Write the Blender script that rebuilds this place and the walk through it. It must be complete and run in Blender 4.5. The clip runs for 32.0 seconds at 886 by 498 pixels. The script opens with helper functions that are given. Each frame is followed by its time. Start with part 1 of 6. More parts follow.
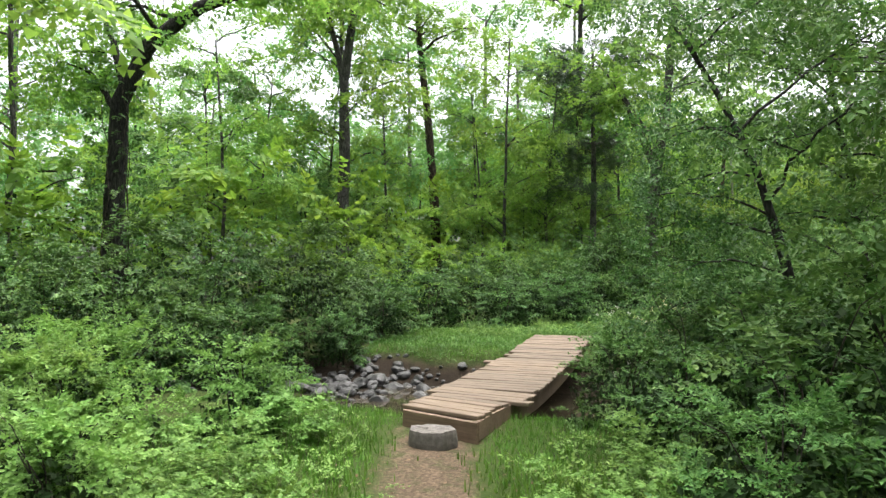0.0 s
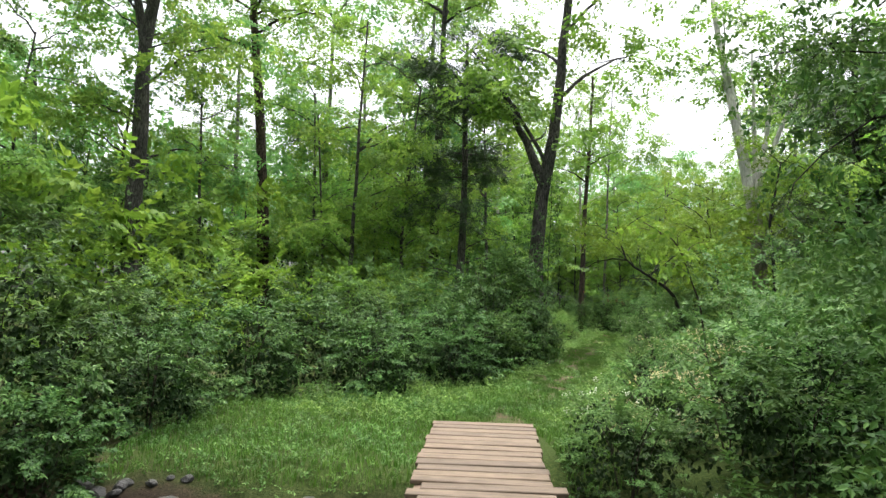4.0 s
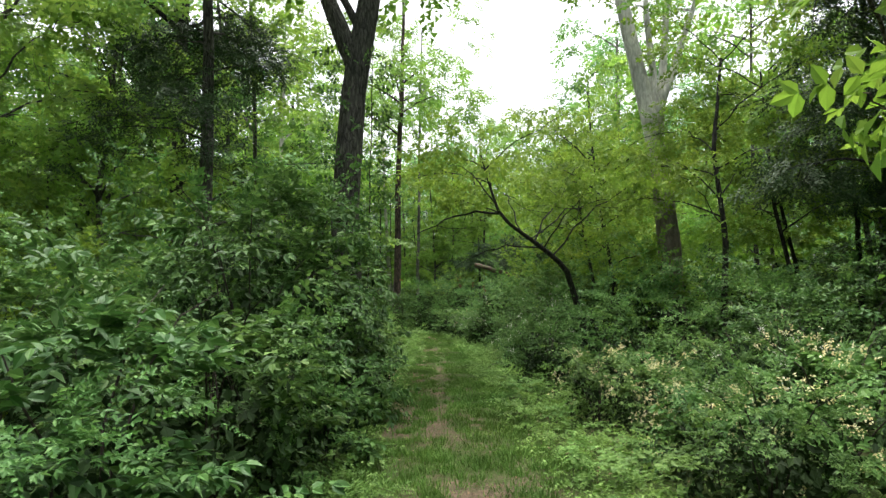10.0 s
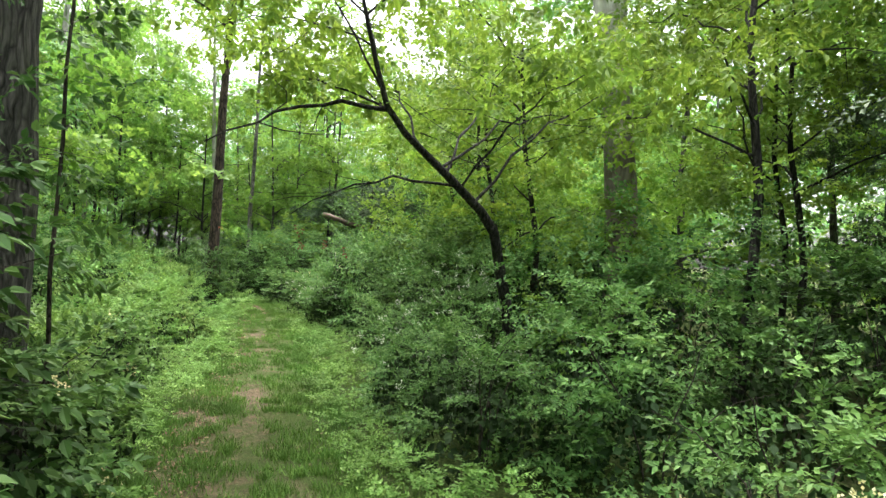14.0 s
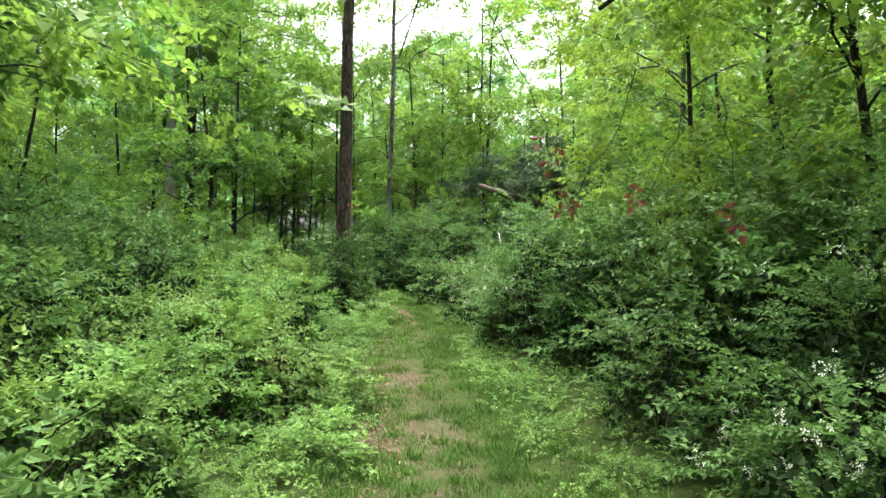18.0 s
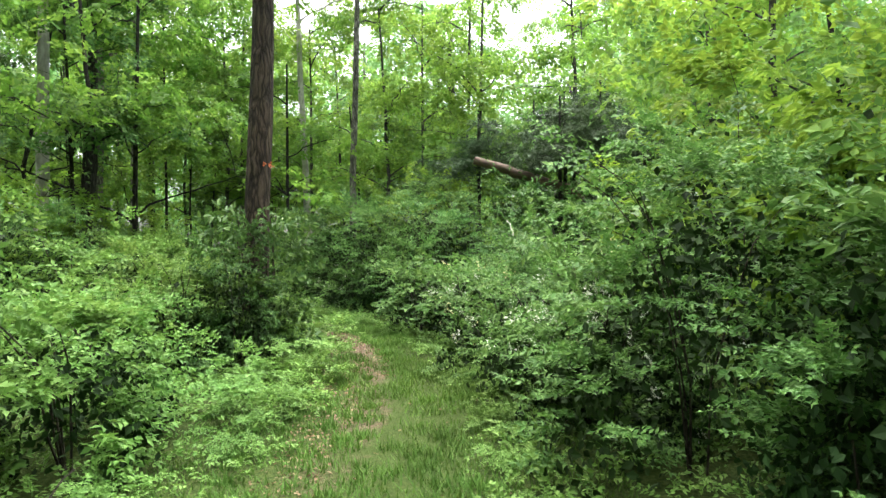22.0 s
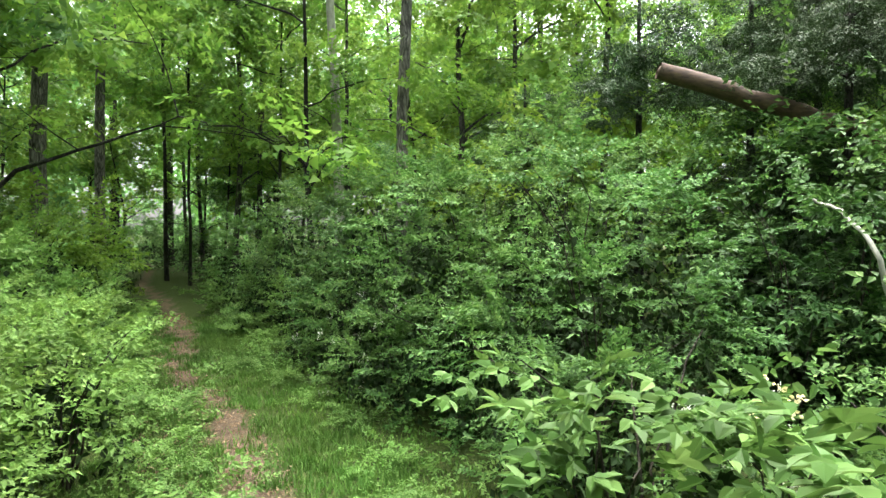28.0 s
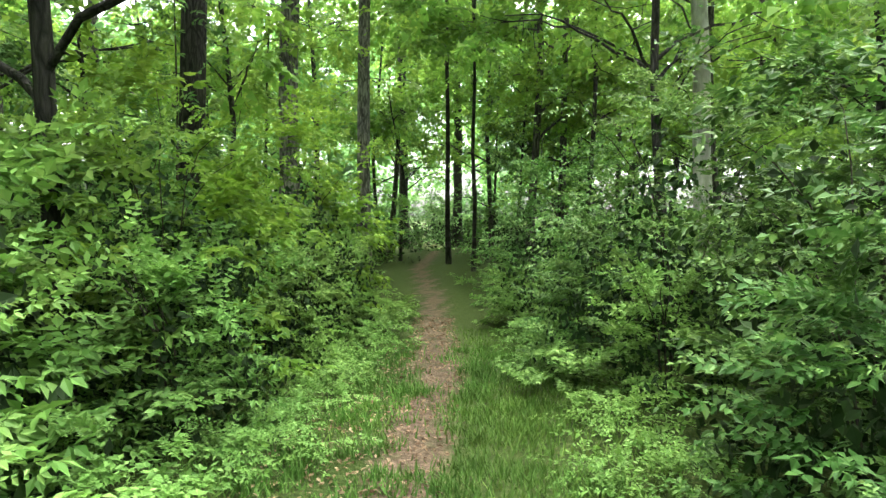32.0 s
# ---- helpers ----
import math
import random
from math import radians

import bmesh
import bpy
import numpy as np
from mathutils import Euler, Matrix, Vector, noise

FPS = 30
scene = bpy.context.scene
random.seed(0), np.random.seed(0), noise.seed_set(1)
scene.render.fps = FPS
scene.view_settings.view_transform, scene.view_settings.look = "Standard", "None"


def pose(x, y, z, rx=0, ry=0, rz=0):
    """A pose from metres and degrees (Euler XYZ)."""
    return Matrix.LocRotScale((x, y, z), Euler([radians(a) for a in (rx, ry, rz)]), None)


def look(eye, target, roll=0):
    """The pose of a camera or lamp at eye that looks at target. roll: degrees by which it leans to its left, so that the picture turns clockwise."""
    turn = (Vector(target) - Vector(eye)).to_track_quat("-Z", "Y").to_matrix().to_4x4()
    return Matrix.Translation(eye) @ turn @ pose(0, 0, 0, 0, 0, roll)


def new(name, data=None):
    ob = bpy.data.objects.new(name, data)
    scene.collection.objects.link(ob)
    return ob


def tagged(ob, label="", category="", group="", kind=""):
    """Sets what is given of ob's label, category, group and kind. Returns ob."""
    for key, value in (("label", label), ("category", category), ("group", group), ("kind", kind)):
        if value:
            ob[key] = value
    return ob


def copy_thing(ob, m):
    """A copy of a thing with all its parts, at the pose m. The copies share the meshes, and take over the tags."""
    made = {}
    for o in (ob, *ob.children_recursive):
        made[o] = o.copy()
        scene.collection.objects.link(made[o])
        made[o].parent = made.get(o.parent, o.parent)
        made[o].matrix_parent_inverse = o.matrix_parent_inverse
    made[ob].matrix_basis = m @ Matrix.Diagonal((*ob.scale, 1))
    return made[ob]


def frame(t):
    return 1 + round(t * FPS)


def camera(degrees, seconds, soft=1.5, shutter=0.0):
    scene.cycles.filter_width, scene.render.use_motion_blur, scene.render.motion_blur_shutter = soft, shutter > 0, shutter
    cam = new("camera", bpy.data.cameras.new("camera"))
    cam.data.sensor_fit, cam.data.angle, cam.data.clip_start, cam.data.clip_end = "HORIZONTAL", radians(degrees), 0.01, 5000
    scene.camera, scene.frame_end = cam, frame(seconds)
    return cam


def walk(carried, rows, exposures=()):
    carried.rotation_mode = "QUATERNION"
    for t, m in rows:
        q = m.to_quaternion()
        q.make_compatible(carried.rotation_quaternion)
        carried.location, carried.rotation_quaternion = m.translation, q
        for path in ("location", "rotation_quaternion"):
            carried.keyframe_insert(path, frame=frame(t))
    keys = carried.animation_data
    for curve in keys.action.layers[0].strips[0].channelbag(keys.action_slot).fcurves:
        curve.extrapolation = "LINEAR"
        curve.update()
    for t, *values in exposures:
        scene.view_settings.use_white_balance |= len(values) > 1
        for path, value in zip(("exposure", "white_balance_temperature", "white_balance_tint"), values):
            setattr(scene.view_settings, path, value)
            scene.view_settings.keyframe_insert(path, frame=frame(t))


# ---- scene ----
cam = camera(67.95, 32.0)
EXPOSURES = [(0.0, 1.95), (4.0, 1.8), (9.0, 1.65), (11.0, 1.9), (12.0, 1.9), (13.0, 2.45), (16.0, 2.6), (18.0, 2.55), (20.0, 2.6), (22.0, 2.7), (24.0, 2.3), (28.0, 2.9), (30.0, 3.15), (32.0, 3.65)]
PATH = [
    (0.0, look((1.085, -4.008, 1.503), (-1.556, 5.634, 1.764), 0.10)),
    (0.5, look((0.867, -3.246, 1.512), (-1.774, 6.396, 1.764), -0.60)),
    (1.0, look((0.659, -2.487, 1.511), (-1.838, 7.193, 1.776), -0.84)),
    (1.5, look((0.402, -1.772, 1.501), (-1.925, 7.948, 1.825), -0.69)),
    (2.0, look((0.159, -1.095, 1.492), (-1.955, 8.669, 1.936), -0.67)),
    (2.5, look((-0.033, -0.482, 1.478), (-1.855, 9.337, 1.990), -0.77)),
    (3.0, look((-0.190, 0.153, 1.472), (-1.673, 10.021, 2.118), -0.53)),
    (3.5, look((-0.331, 0.802, 1.462), (-1.198, 10.736, 2.202), 0.18)),
    (4.0, look((-0.477, 1.461, 1.499), (-0.587, 11.428, 2.296), 1.72)),
    (4.5, look((-0.533, 2.232, 1.555), (-0.016, 12.182, 2.414), 2.43)),
    (6.5, look((-0.230, 5.634, 1.585), (1.024, 15.530, 2.300), -0.44)),
    (7.0, look((-0.138, 6.401, 1.595), (0.935, 16.317, 2.327), -0.89)),
    (7.5, look((-0.088, 7.151, 1.607), (0.841, 17.081, 2.331), -0.37)),
    (8.0, look((-0.043, 7.900, 1.612), (0.833, 17.836, 2.317), -1.04)),
    (8.5, look((0.061, 8.635, 1.585), (0.949, 18.571, 2.282), -0.81)),
    (9.0, look((0.195, 9.348, 1.493), (1.336, 19.250, 2.301), -1.60)),
    (9.5, look((0.309, 10.088, 1.398), (2.279, 19.862, 2.165), -1.38)),
    (10.0, look((0.467, 10.886, 1.371), (3.466, 20.392, 2.173), -0.98)),
    (10.5, look((0.648, 11.677, 1.378), (4.844, 20.710, 2.269), -0.85)),
    (11.0, look((0.824, 12.356, 1.369), (5.650, 21.075, 2.206), 0.22)),
    (11.5, look((1.071, 12.955, 1.370), (6.119, 21.558, 2.080), 1.06)),
    (12.0, look((1.412, 13.641, 1.408), (6.632, 22.148, 2.022), 1.28)),
    (12.5, look((1.729, 14.349, 1.474), (6.990, 22.839, 1.964), 1.96)),
    (13.0, look((1.945, 15.033, 1.519), (7.220, 23.520, 1.901), 2.43)),
    (13.5, look((2.184, 15.709, 1.566), (7.403, 24.234, 1.834), 2.49)),
    (15.5, look((2.740, 18.389, 1.691), (7.505, 27.178, 1.491), -0.17)),
    (16.0, look((2.889, 19.013, 1.700), (7.240, 28.015, 1.527), 0.23)),
    (16.5, look((3.188, 19.697, 1.672), (7.049, 28.921, 1.542), 0.81)),
    (17.0, look((3.448, 20.419, 1.635), (7.114, 29.722, 1.488), 0.87)),
    (17.5, look((3.676, 21.172, 1.610), (7.151, 30.547, 1.453), 0.41)),
    (18.0, look((3.827, 21.929, 1.589), (7.102, 31.376, 1.405), 0.08)),
    (18.5, look((3.975, 22.661, 1.551), (7.236, 32.112, 1.337), 0.28)),
    (19.0, look((4.242, 23.374, 1.490), (7.557, 32.805, 1.244), 0.33)),
    (19.5, look((4.523, 24.057, 1.429), (7.855, 33.483, 1.182), 0.49)),
    (20.0, look((4.759, 24.680, 1.394), (8.102, 34.101, 1.118), 0.69)),
    (20.5, look((5.024, 25.378, 1.400), (8.344, 34.805, 1.071), 0.11)),
    (21.0, look((5.284, 26.057, 1.407), (8.636, 35.473, 1.078), -0.09)),
    (21.5, look((5.426, 26.718, 1.375), (8.947, 36.077, 1.235), -0.02)),
    (22.0, look((5.545, 27.279, 1.288), (9.146, 36.609, 1.235), -0.51)),
    (22.5, look((5.662, 27.807, 1.280), (9.196, 37.162, 1.199), -0.36)),
    (23.0, look((5.814, 28.481, 1.344), (9.355, 37.833, 1.277), -0.10)),
    (23.5, look((6.000, 29.058, 1.379), (9.562, 38.401, 1.269), -0.11)),
    (24.0, look((6.148, 29.651, 1.386), (9.718, 38.991, 1.230), -0.55)),
    (24.5, look((6.291, 30.291, 1.387), (9.952, 39.592, 1.090), -1.47)),
    (26.5, look((7.035, 32.290, 1.551), (10.866, 41.514, 1.056), -1.70)),
    (27.0, look((7.251, 33.012, 1.576), (10.824, 42.342, 1.148), -2.25)),
    (27.5, look((7.405, 33.761, 1.563), (10.675, 43.205, 1.204), -1.77)),
    (28.0, look((7.445, 34.523, 1.523), (10.176, 44.140, 1.273), -0.11)),
    (28.5, look((7.543, 35.307, 1.452), (9.501, 45.110, 1.190), 0.76)),
    (29.0, look((7.519, 35.985, 1.441), (8.731, 45.906, 1.124), 2.29)),
    (29.5, look((7.527, 36.617, 1.444), (8.182, 46.588, 1.071), 2.43)),
    (30.0, look((7.509, 37.314, 1.459), (7.544, 47.302, 0.968), 1.94)),
    (30.5, look((7.481, 38.035, 1.436), (7.153, 48.010, 0.800), 1.44)),
    (31.0, look((7.430, 38.779, 1.379), (6.691, 48.721, 0.604), 0.97)),
    (31.5, look((7.302, 39.525, 1.301), (6.183, 49.438, 0.616), 0.11)),
    (32.0, look((7.187, 40.186, 1.188), (5.641, 50.055, 0.722), -0.12)),
]
walk(cam, PATH, EXPOSURES)

# ---- sky and sun: bright overcast ----
world = bpy.data.worlds.new("sky_world")
scene.world = world
world.use_nodes = True
wn, wl = world.node_tree.nodes, world.node_tree.links
sky = wn.new("ShaderNodeTexSky")
sky.sky_type, sky.sun_disc = "NISHITA", False
sky.sun_elevation, sky.sun_rotation = radians(78), radians(28)
sky.air_density, sky.dust_density, sky.ozone_density = 1.0, 6.0, 1.0
veil = wn.new("ShaderNodeHueSaturation")
veil.inputs["Saturation"].default_value = 0.22
wl.new(sky.outputs[0], veil.inputs["Color"])
wl.new(veil.outputs[0], wn["Background"].inputs[0])
wn["Background"].inputs[1].default_value = 0.15
sun = new("sun", bpy.data.lights.new("sun", "SUN"))
sun.data.energy, sun.data.angle, sun.data.color = 1.5, radians(60), (1.0, 0.96, 0.88)
sun.matrix_world = look((0, 0, 0), (-math.cos(radians(78)) * math.sin(radians(28)), -math.cos(radians(78)) * math.cos(radians(28)), -math.sin(radians(78))))


# ---- materials ----
def nodes_of(name):
    m = bpy.data.materials.new(name)
    m.use_nodes = True
    n, l = m.node_tree.nodes, m.node_tree.links
    return m, n, l, n["Principled BSDF"]


def ramp(n, stops):
    r = n.new("ShaderNodeValToRGB")
    e = r.color_ramp.elements
    while len(e) < len(stops):
        e.new(0.5)
    for i, (p, c) in enumerate(stops):
        e[i].position, e[i].color = p, (*c, 1)
    return r


def noise_node(n, l, scale, detail=4, vec=None, rough=0.55):
    k = n.new("ShaderNodeTexNoise")
    k.inputs["Scale"].default_value, k.inputs["Detail"].default_value, k.inputs["Roughness"].default_value = scale, detail, rough
    if vec is not None:
        l.new(vec, k.inputs["Vector"])
    return k


def mixc(n, l, a, b, fac, mode="MIX"):
    k = n.new("ShaderNodeMix")
    k.data_type, k.blend_type = "RGBA", mode
    for sock, val in ((k.inputs[0], fac), (k.inputs[6], a), (k.inputs[7], b)):
        if isinstance(val, (int, float)):
            sock.default_value = val
        elif isinstance(val, tuple):
            sock.default_value = (*val, 1)
        else:
            l.new(val, sock)
    return k.outputs[2]


def bump(n, l, p, height, strength, dist=0.02):
    k = n.new("ShaderNodeBump")
    k.inputs["Strength"].default_value, k.inputs["Distance"].default_value = strength, dist
    l.new(height, k.inputs["Height"])
    l.new(k.outputs[0], p.inputs["Normal"])


def leaf_material(name, dark, mid, light, glow=0.4, rough=0.52):
    m, n, l, p = nodes_of(name)
    geo, info, tc = n.new("ShaderNodeNewGeometry"), n.new("ShaderNodeObjectInfo"), n.new("ShaderNodeTexCoord")
    near_mid = [tuple(a * k + b * (1 - k) for a, b in zip(end, mid)) for end, k in ((dark, 0.6), (light, 0.55))]
    r = ramp(n, [(0.0, near_mid[0]), (0.55, mid), (0.9, near_mid[1]), (1.0, light)])
    l.new(geo.outputs["Random Per Island"], r.inputs[0])
    big = noise_node(n, l, 1.1, 2, geo.outputs["Position"])
    hs = n.new("ShaderNodeHueSaturation")
    mr = n.new("ShaderNodeMapRange")
    mr.inputs[1].default_value, mr.inputs[2].default_value, mr.inputs[3].default_value, mr.inputs[4].default_value = 0.3, 0.7, 0.72, 1.28
    l.new(big.outputs[0], mr.inputs[0])
    l.new(mr.outputs[0], hs.inputs["Value"])
    mh = n.new("ShaderNodeMapRange")
    mh.inputs[3].default_value, mh.inputs[4].default_value = 0.495, 0.516
    l.new(info.outputs["Random"], mh.inputs[0])
    drift = noise_node(n, l, 0.45, 2, geo.outputs["Position"])
    dr = n.new("ShaderNodeMapRange")
    dr.inputs[1].default_value, dr.inputs[2].default_value, dr.inputs[3].default_value, dr.inputs[4].default_value = 0.3, 0.7, -0.01, 0.01
    l.new(drift.outputs[0], dr.inputs[0])
    sm = n.new("ShaderNodeMath")
    sm.operation = "ADD"
    l.new(mh.outputs[0], sm.inputs[0])
    l.new(dr.outputs[0], sm.inputs[1])
    l.new(sm.outputs[0], hs.inputs["Hue"])
    l.new(r.outputs[0], hs.inputs["Color"])
    l.new(hs.outputs[0], p.inputs["Base Color"])
    p.inputs["Roughness"].default_value = rough
    p.inputs["Specular IOR Level"].default_value = 0.2
    tr = n.new("ShaderNodeBsdfTranslucent")
    warm = n.new("ShaderNodeHueSaturation")
    warm.inputs["Hue"].default_value, warm.inputs["Saturation"].default_value, warm.inputs["Value"].default_value = 0.485, 1.0, 1.25
    l.new(hs.outputs[0], warm.inputs["Color"])
    l.new(warm.outputs[0], tr.inputs[0])
    mx = n.new("ShaderNodeMixShader")
    mx.inputs[0].default_value = glow
    l.new(p.outputs[0], mx.inputs[1])
    l.new(tr.outputs[0], mx.inputs[2])
    l.new(mx.outputs[0], n["Material Output"].inputs["Surface"])
    return m


M_CANOPY = leaf_material("canopy_leaf", (0.067, 0.15, 0.022), (0.115, 0.228, 0.034), (0.19, 0.31, 0.055), 0.55)
M_YELLOW = leaf_material("yellow_green_leaf", (0.07, 0.145, 0.015), (0.118, 0.208, 0.024), (0.185, 0.28, 0.042), 0.48)
M_SHRUB = leaf_material("shrub_leaf", (0.03, 0.07, 0.016), (0.068, 0.152, 0.032), (0.155, 0.265, 0.078), 0.32)
M_DARK = leaf_material("dark_shrub_leaf", (0.017, 0.048, 0.011), (0.048, 0.108, 0.023), (0.12, 0.21, 0.052), 0.25, 0.48)
M_WEED = leaf_material("weed_leaf", (0.05, 0.112, 0.02), (0.114, 0.212, 0.042), (0.205, 0.325, 0.09), 0.34)
M_CEDAR = leaf_material("cedar_needle", (0.018, 0.04, 0.016), (0.03, 0.062, 0.022), (0.05, 0.085, 0.03), 0.15)
M_GRASS = leaf_material("grass_blade", (0.039, 0.1, 0.012), (0.065, 0.145, 0.018), (0.101, 0.19, 0.03), 0.3)
M_TURF = leaf_material("turf_blade", (0.036, 0.082, 0.012), (0.068, 0.13, 0.02), (0.12, 0.18, 0.04), 0.25, 0.75)
# Leaf green made paler and bluer: distance haze is put into the colour.
M_FAR_HAZE = leaf_material("far_leaf", (0.068, 0.172, 0.04), (0.105, 0.24, 0.062), (0.155, 0.3, 0.09), 0.5)
M_STRAW = leaf_material("straw_blade", (0.22, 0.15, 0.06), (0.32, 0.23, 0.1), (0.42, 0.33, 0.17), 0.3)
M_LITTER = leaf_material("dry_leaf", (0.08, 0.052, 0.03), (0.155, 0.105, 0.062), (0.27, 0.2, 0.13), 0.1, 0.7)
# Inner bush leaves: the shade inside the bush is put into this near-black green.
M_INNER_SHADE = leaf_material("old_inner_leaf", (0.008, 0.018, 0.005), (0.015, 0.034, 0.008), (0.03, 0.06, 0.016), 0.05, 0.8)
M_FLOWER = leaf_material("white_petal", (0.6, 0.6, 0.5), (0.72, 0.72, 0.64), (0.8, 0.8, 0.74), 0.3)
M_WITHERED = leaf_material("withered_leaf", (0.09, 0.036, 0.02), (0.135, 0.055, 0.03), (0.19, 0.085, 0.045), 0.25, 0.7)
M_CREAM = leaf_material("cream_petal", (0.55, 0.45, 0.2), (0.66, 0.58, 0.32), (0.75, 0.7, 0.5), 0.3)
M_ORANGE = leaf_material("orange_petal", (0.4, 0.1, 0.03), (0.5, 0.14, 0.045), (0.55, 0.2, 0.07), 0.2)


def bark_material(name, dark, light, scale=9.0, stretch=0.16, depth=0.03, crack=0.35):
    m, n, l, p = nodes_of(name)
    tc, mp = n.new("ShaderNodeTexCoord"), n.new("ShaderNodeMapping")
    mp.inputs["Scale"].default_value = (1, 1, stretch)
    warp = noise_node(n, l, 3.0, 2, tc.outputs["Object"])
    add = n.new("ShaderNodeVectorMath")
    add.operation = "MULTIPLY_ADD"
    add.inputs[1].default_value = (0.12, 0.12, 0.12)
    l.new(warp.outputs["Color"], add.inputs[0])
    l.new(tc.outputs["Object"], add.inputs[2])
    l.new(add.outputs[0], mp.inputs[0])
    vor = n.new("ShaderNodeTexVoronoi")
    vor.feature = "DISTANCE_TO_EDGE"
    vor.inputs["Scale"].default_value = scale * 2.4
    l.new(mp.outputs[0], vor.inputs["Vector"])
    a = noise_node(n, l, scale * 3.2, 6, mp.outputs[0], 0.65)
    b = noise_node(n, l, 1.3, 4, tc.outputs["Object"])
    r = ramp(n, [(0.34, dark), (0.64, light)])
    l.new(a.outputs[0], r.inputs[0])
    fur = ramp(n, [(0.0, (crack, crack, crack)), (0.16, (1, 1, 1))])
    l.new(vor.outputs["Distance"], fur.inputs[0])
    rb = ramp(n, [(0.4, (0.62, 0.64, 0.6)), (0.68, (1.15, 1.12, 1.08))])
    l.new(b.outputs[0], rb.inputs[0])
    c = mixc(n, l, r.outputs[0], fur.outputs[0], 1.0, "MULTIPLY")
    l.new(mixc(n, l, c, rb.outputs[0], 1.0, "MULTIPLY"), p.inputs["Base Color"])
    p.inputs["Roughness"].default_value = 0.9
    p.inputs["Specular IOR Level"].default_value = 0.2
    mix = n.new("ShaderNodeMath")
    mix.operation = "MULTIPLY_ADD"
    mix.inputs[1].default_value = 1.5
    l.new(vor.outputs["Distance"], mix.inputs[0])
    l.new(a.outputs[0], mix.inputs[2])
    bump(n, l, p, mix.outputs[0], 1.0, depth)
    return m


M_BARK = bark_material("grey_brown_bark", (0.026, 0.025, 0.023), (0.125, 0.12, 0.11))
M_BARK_DARK = bark_material("dark_bark", (0.014, 0.0135, 0.0125), (0.055, 0.052, 0.048))
M_BARK_BROWN = bark_material("rough_brown_bark", (0.022, 0.016, 0.012), (0.1, 0.074, 0.056), 7.0, 0.13, 0.045, 0.22)
M_BARK_PALE = bark_material("pale_bark", (0.24, 0.235, 0.215), (0.46, 0.455, 0.43), 3.0, 0.3, 0.006, 0.88)
def two_toned(m, low, high):
    """Brown flaking bark low on the trunk that gives way to bare pale bark higher up."""
    n, l = m.node_tree.nodes, m.node_tree.links
    p = n["Principled BSDF"]
    old = p.inputs["Base Color"].links[0].from_socket
    tc, sep = n.new("ShaderNodeTexCoord"), n.new("ShaderNodeSeparateXYZ")
    l.new(tc.outputs["Object"], sep.inputs[0])
    k = noise_node(n, l, 2.2, 4, tc.outputs["Object"])
    add = n.new("ShaderNodeMath")
    add.operation = "MULTIPLY_ADD"
    add.inputs[1].default_value = 4.5
    l.new(k.outputs[0], add.inputs[0])
    l.new(sep.outputs[2], add.inputs[2])
    mr = n.new("ShaderNodeMapRange")
    mr.inputs[1].default_value, mr.inputs[2].default_value = low, high
    l.new(add.outputs[0], mr.inputs[0])
    brown = mixc(n, l, old, (0.3, 0.27, 0.235), 1.0, "MULTIPLY")
    l.new(mixc(n, l, brown, old, mr.outputs[0]), p.inputs["Base Color"])


M_BARK_SYC = bark_material("flaking_pale_bark", (0.36, 0.355, 0.335), (0.64, 0.635, 0.61), 4.0, 0.25, 0.008, 0.75)
two_toned(M_BARK_SYC, 5.2, 8.2)
M_BARK_GREY = bark_material("light_grey_bark", (0.06, 0.058, 0.054), (0.23, 0.225, 0.21))
M_TWIG = bark_material("twig_bark", (0.03, 0.025, 0.02), (0.09, 0.075, 0.06), 12)


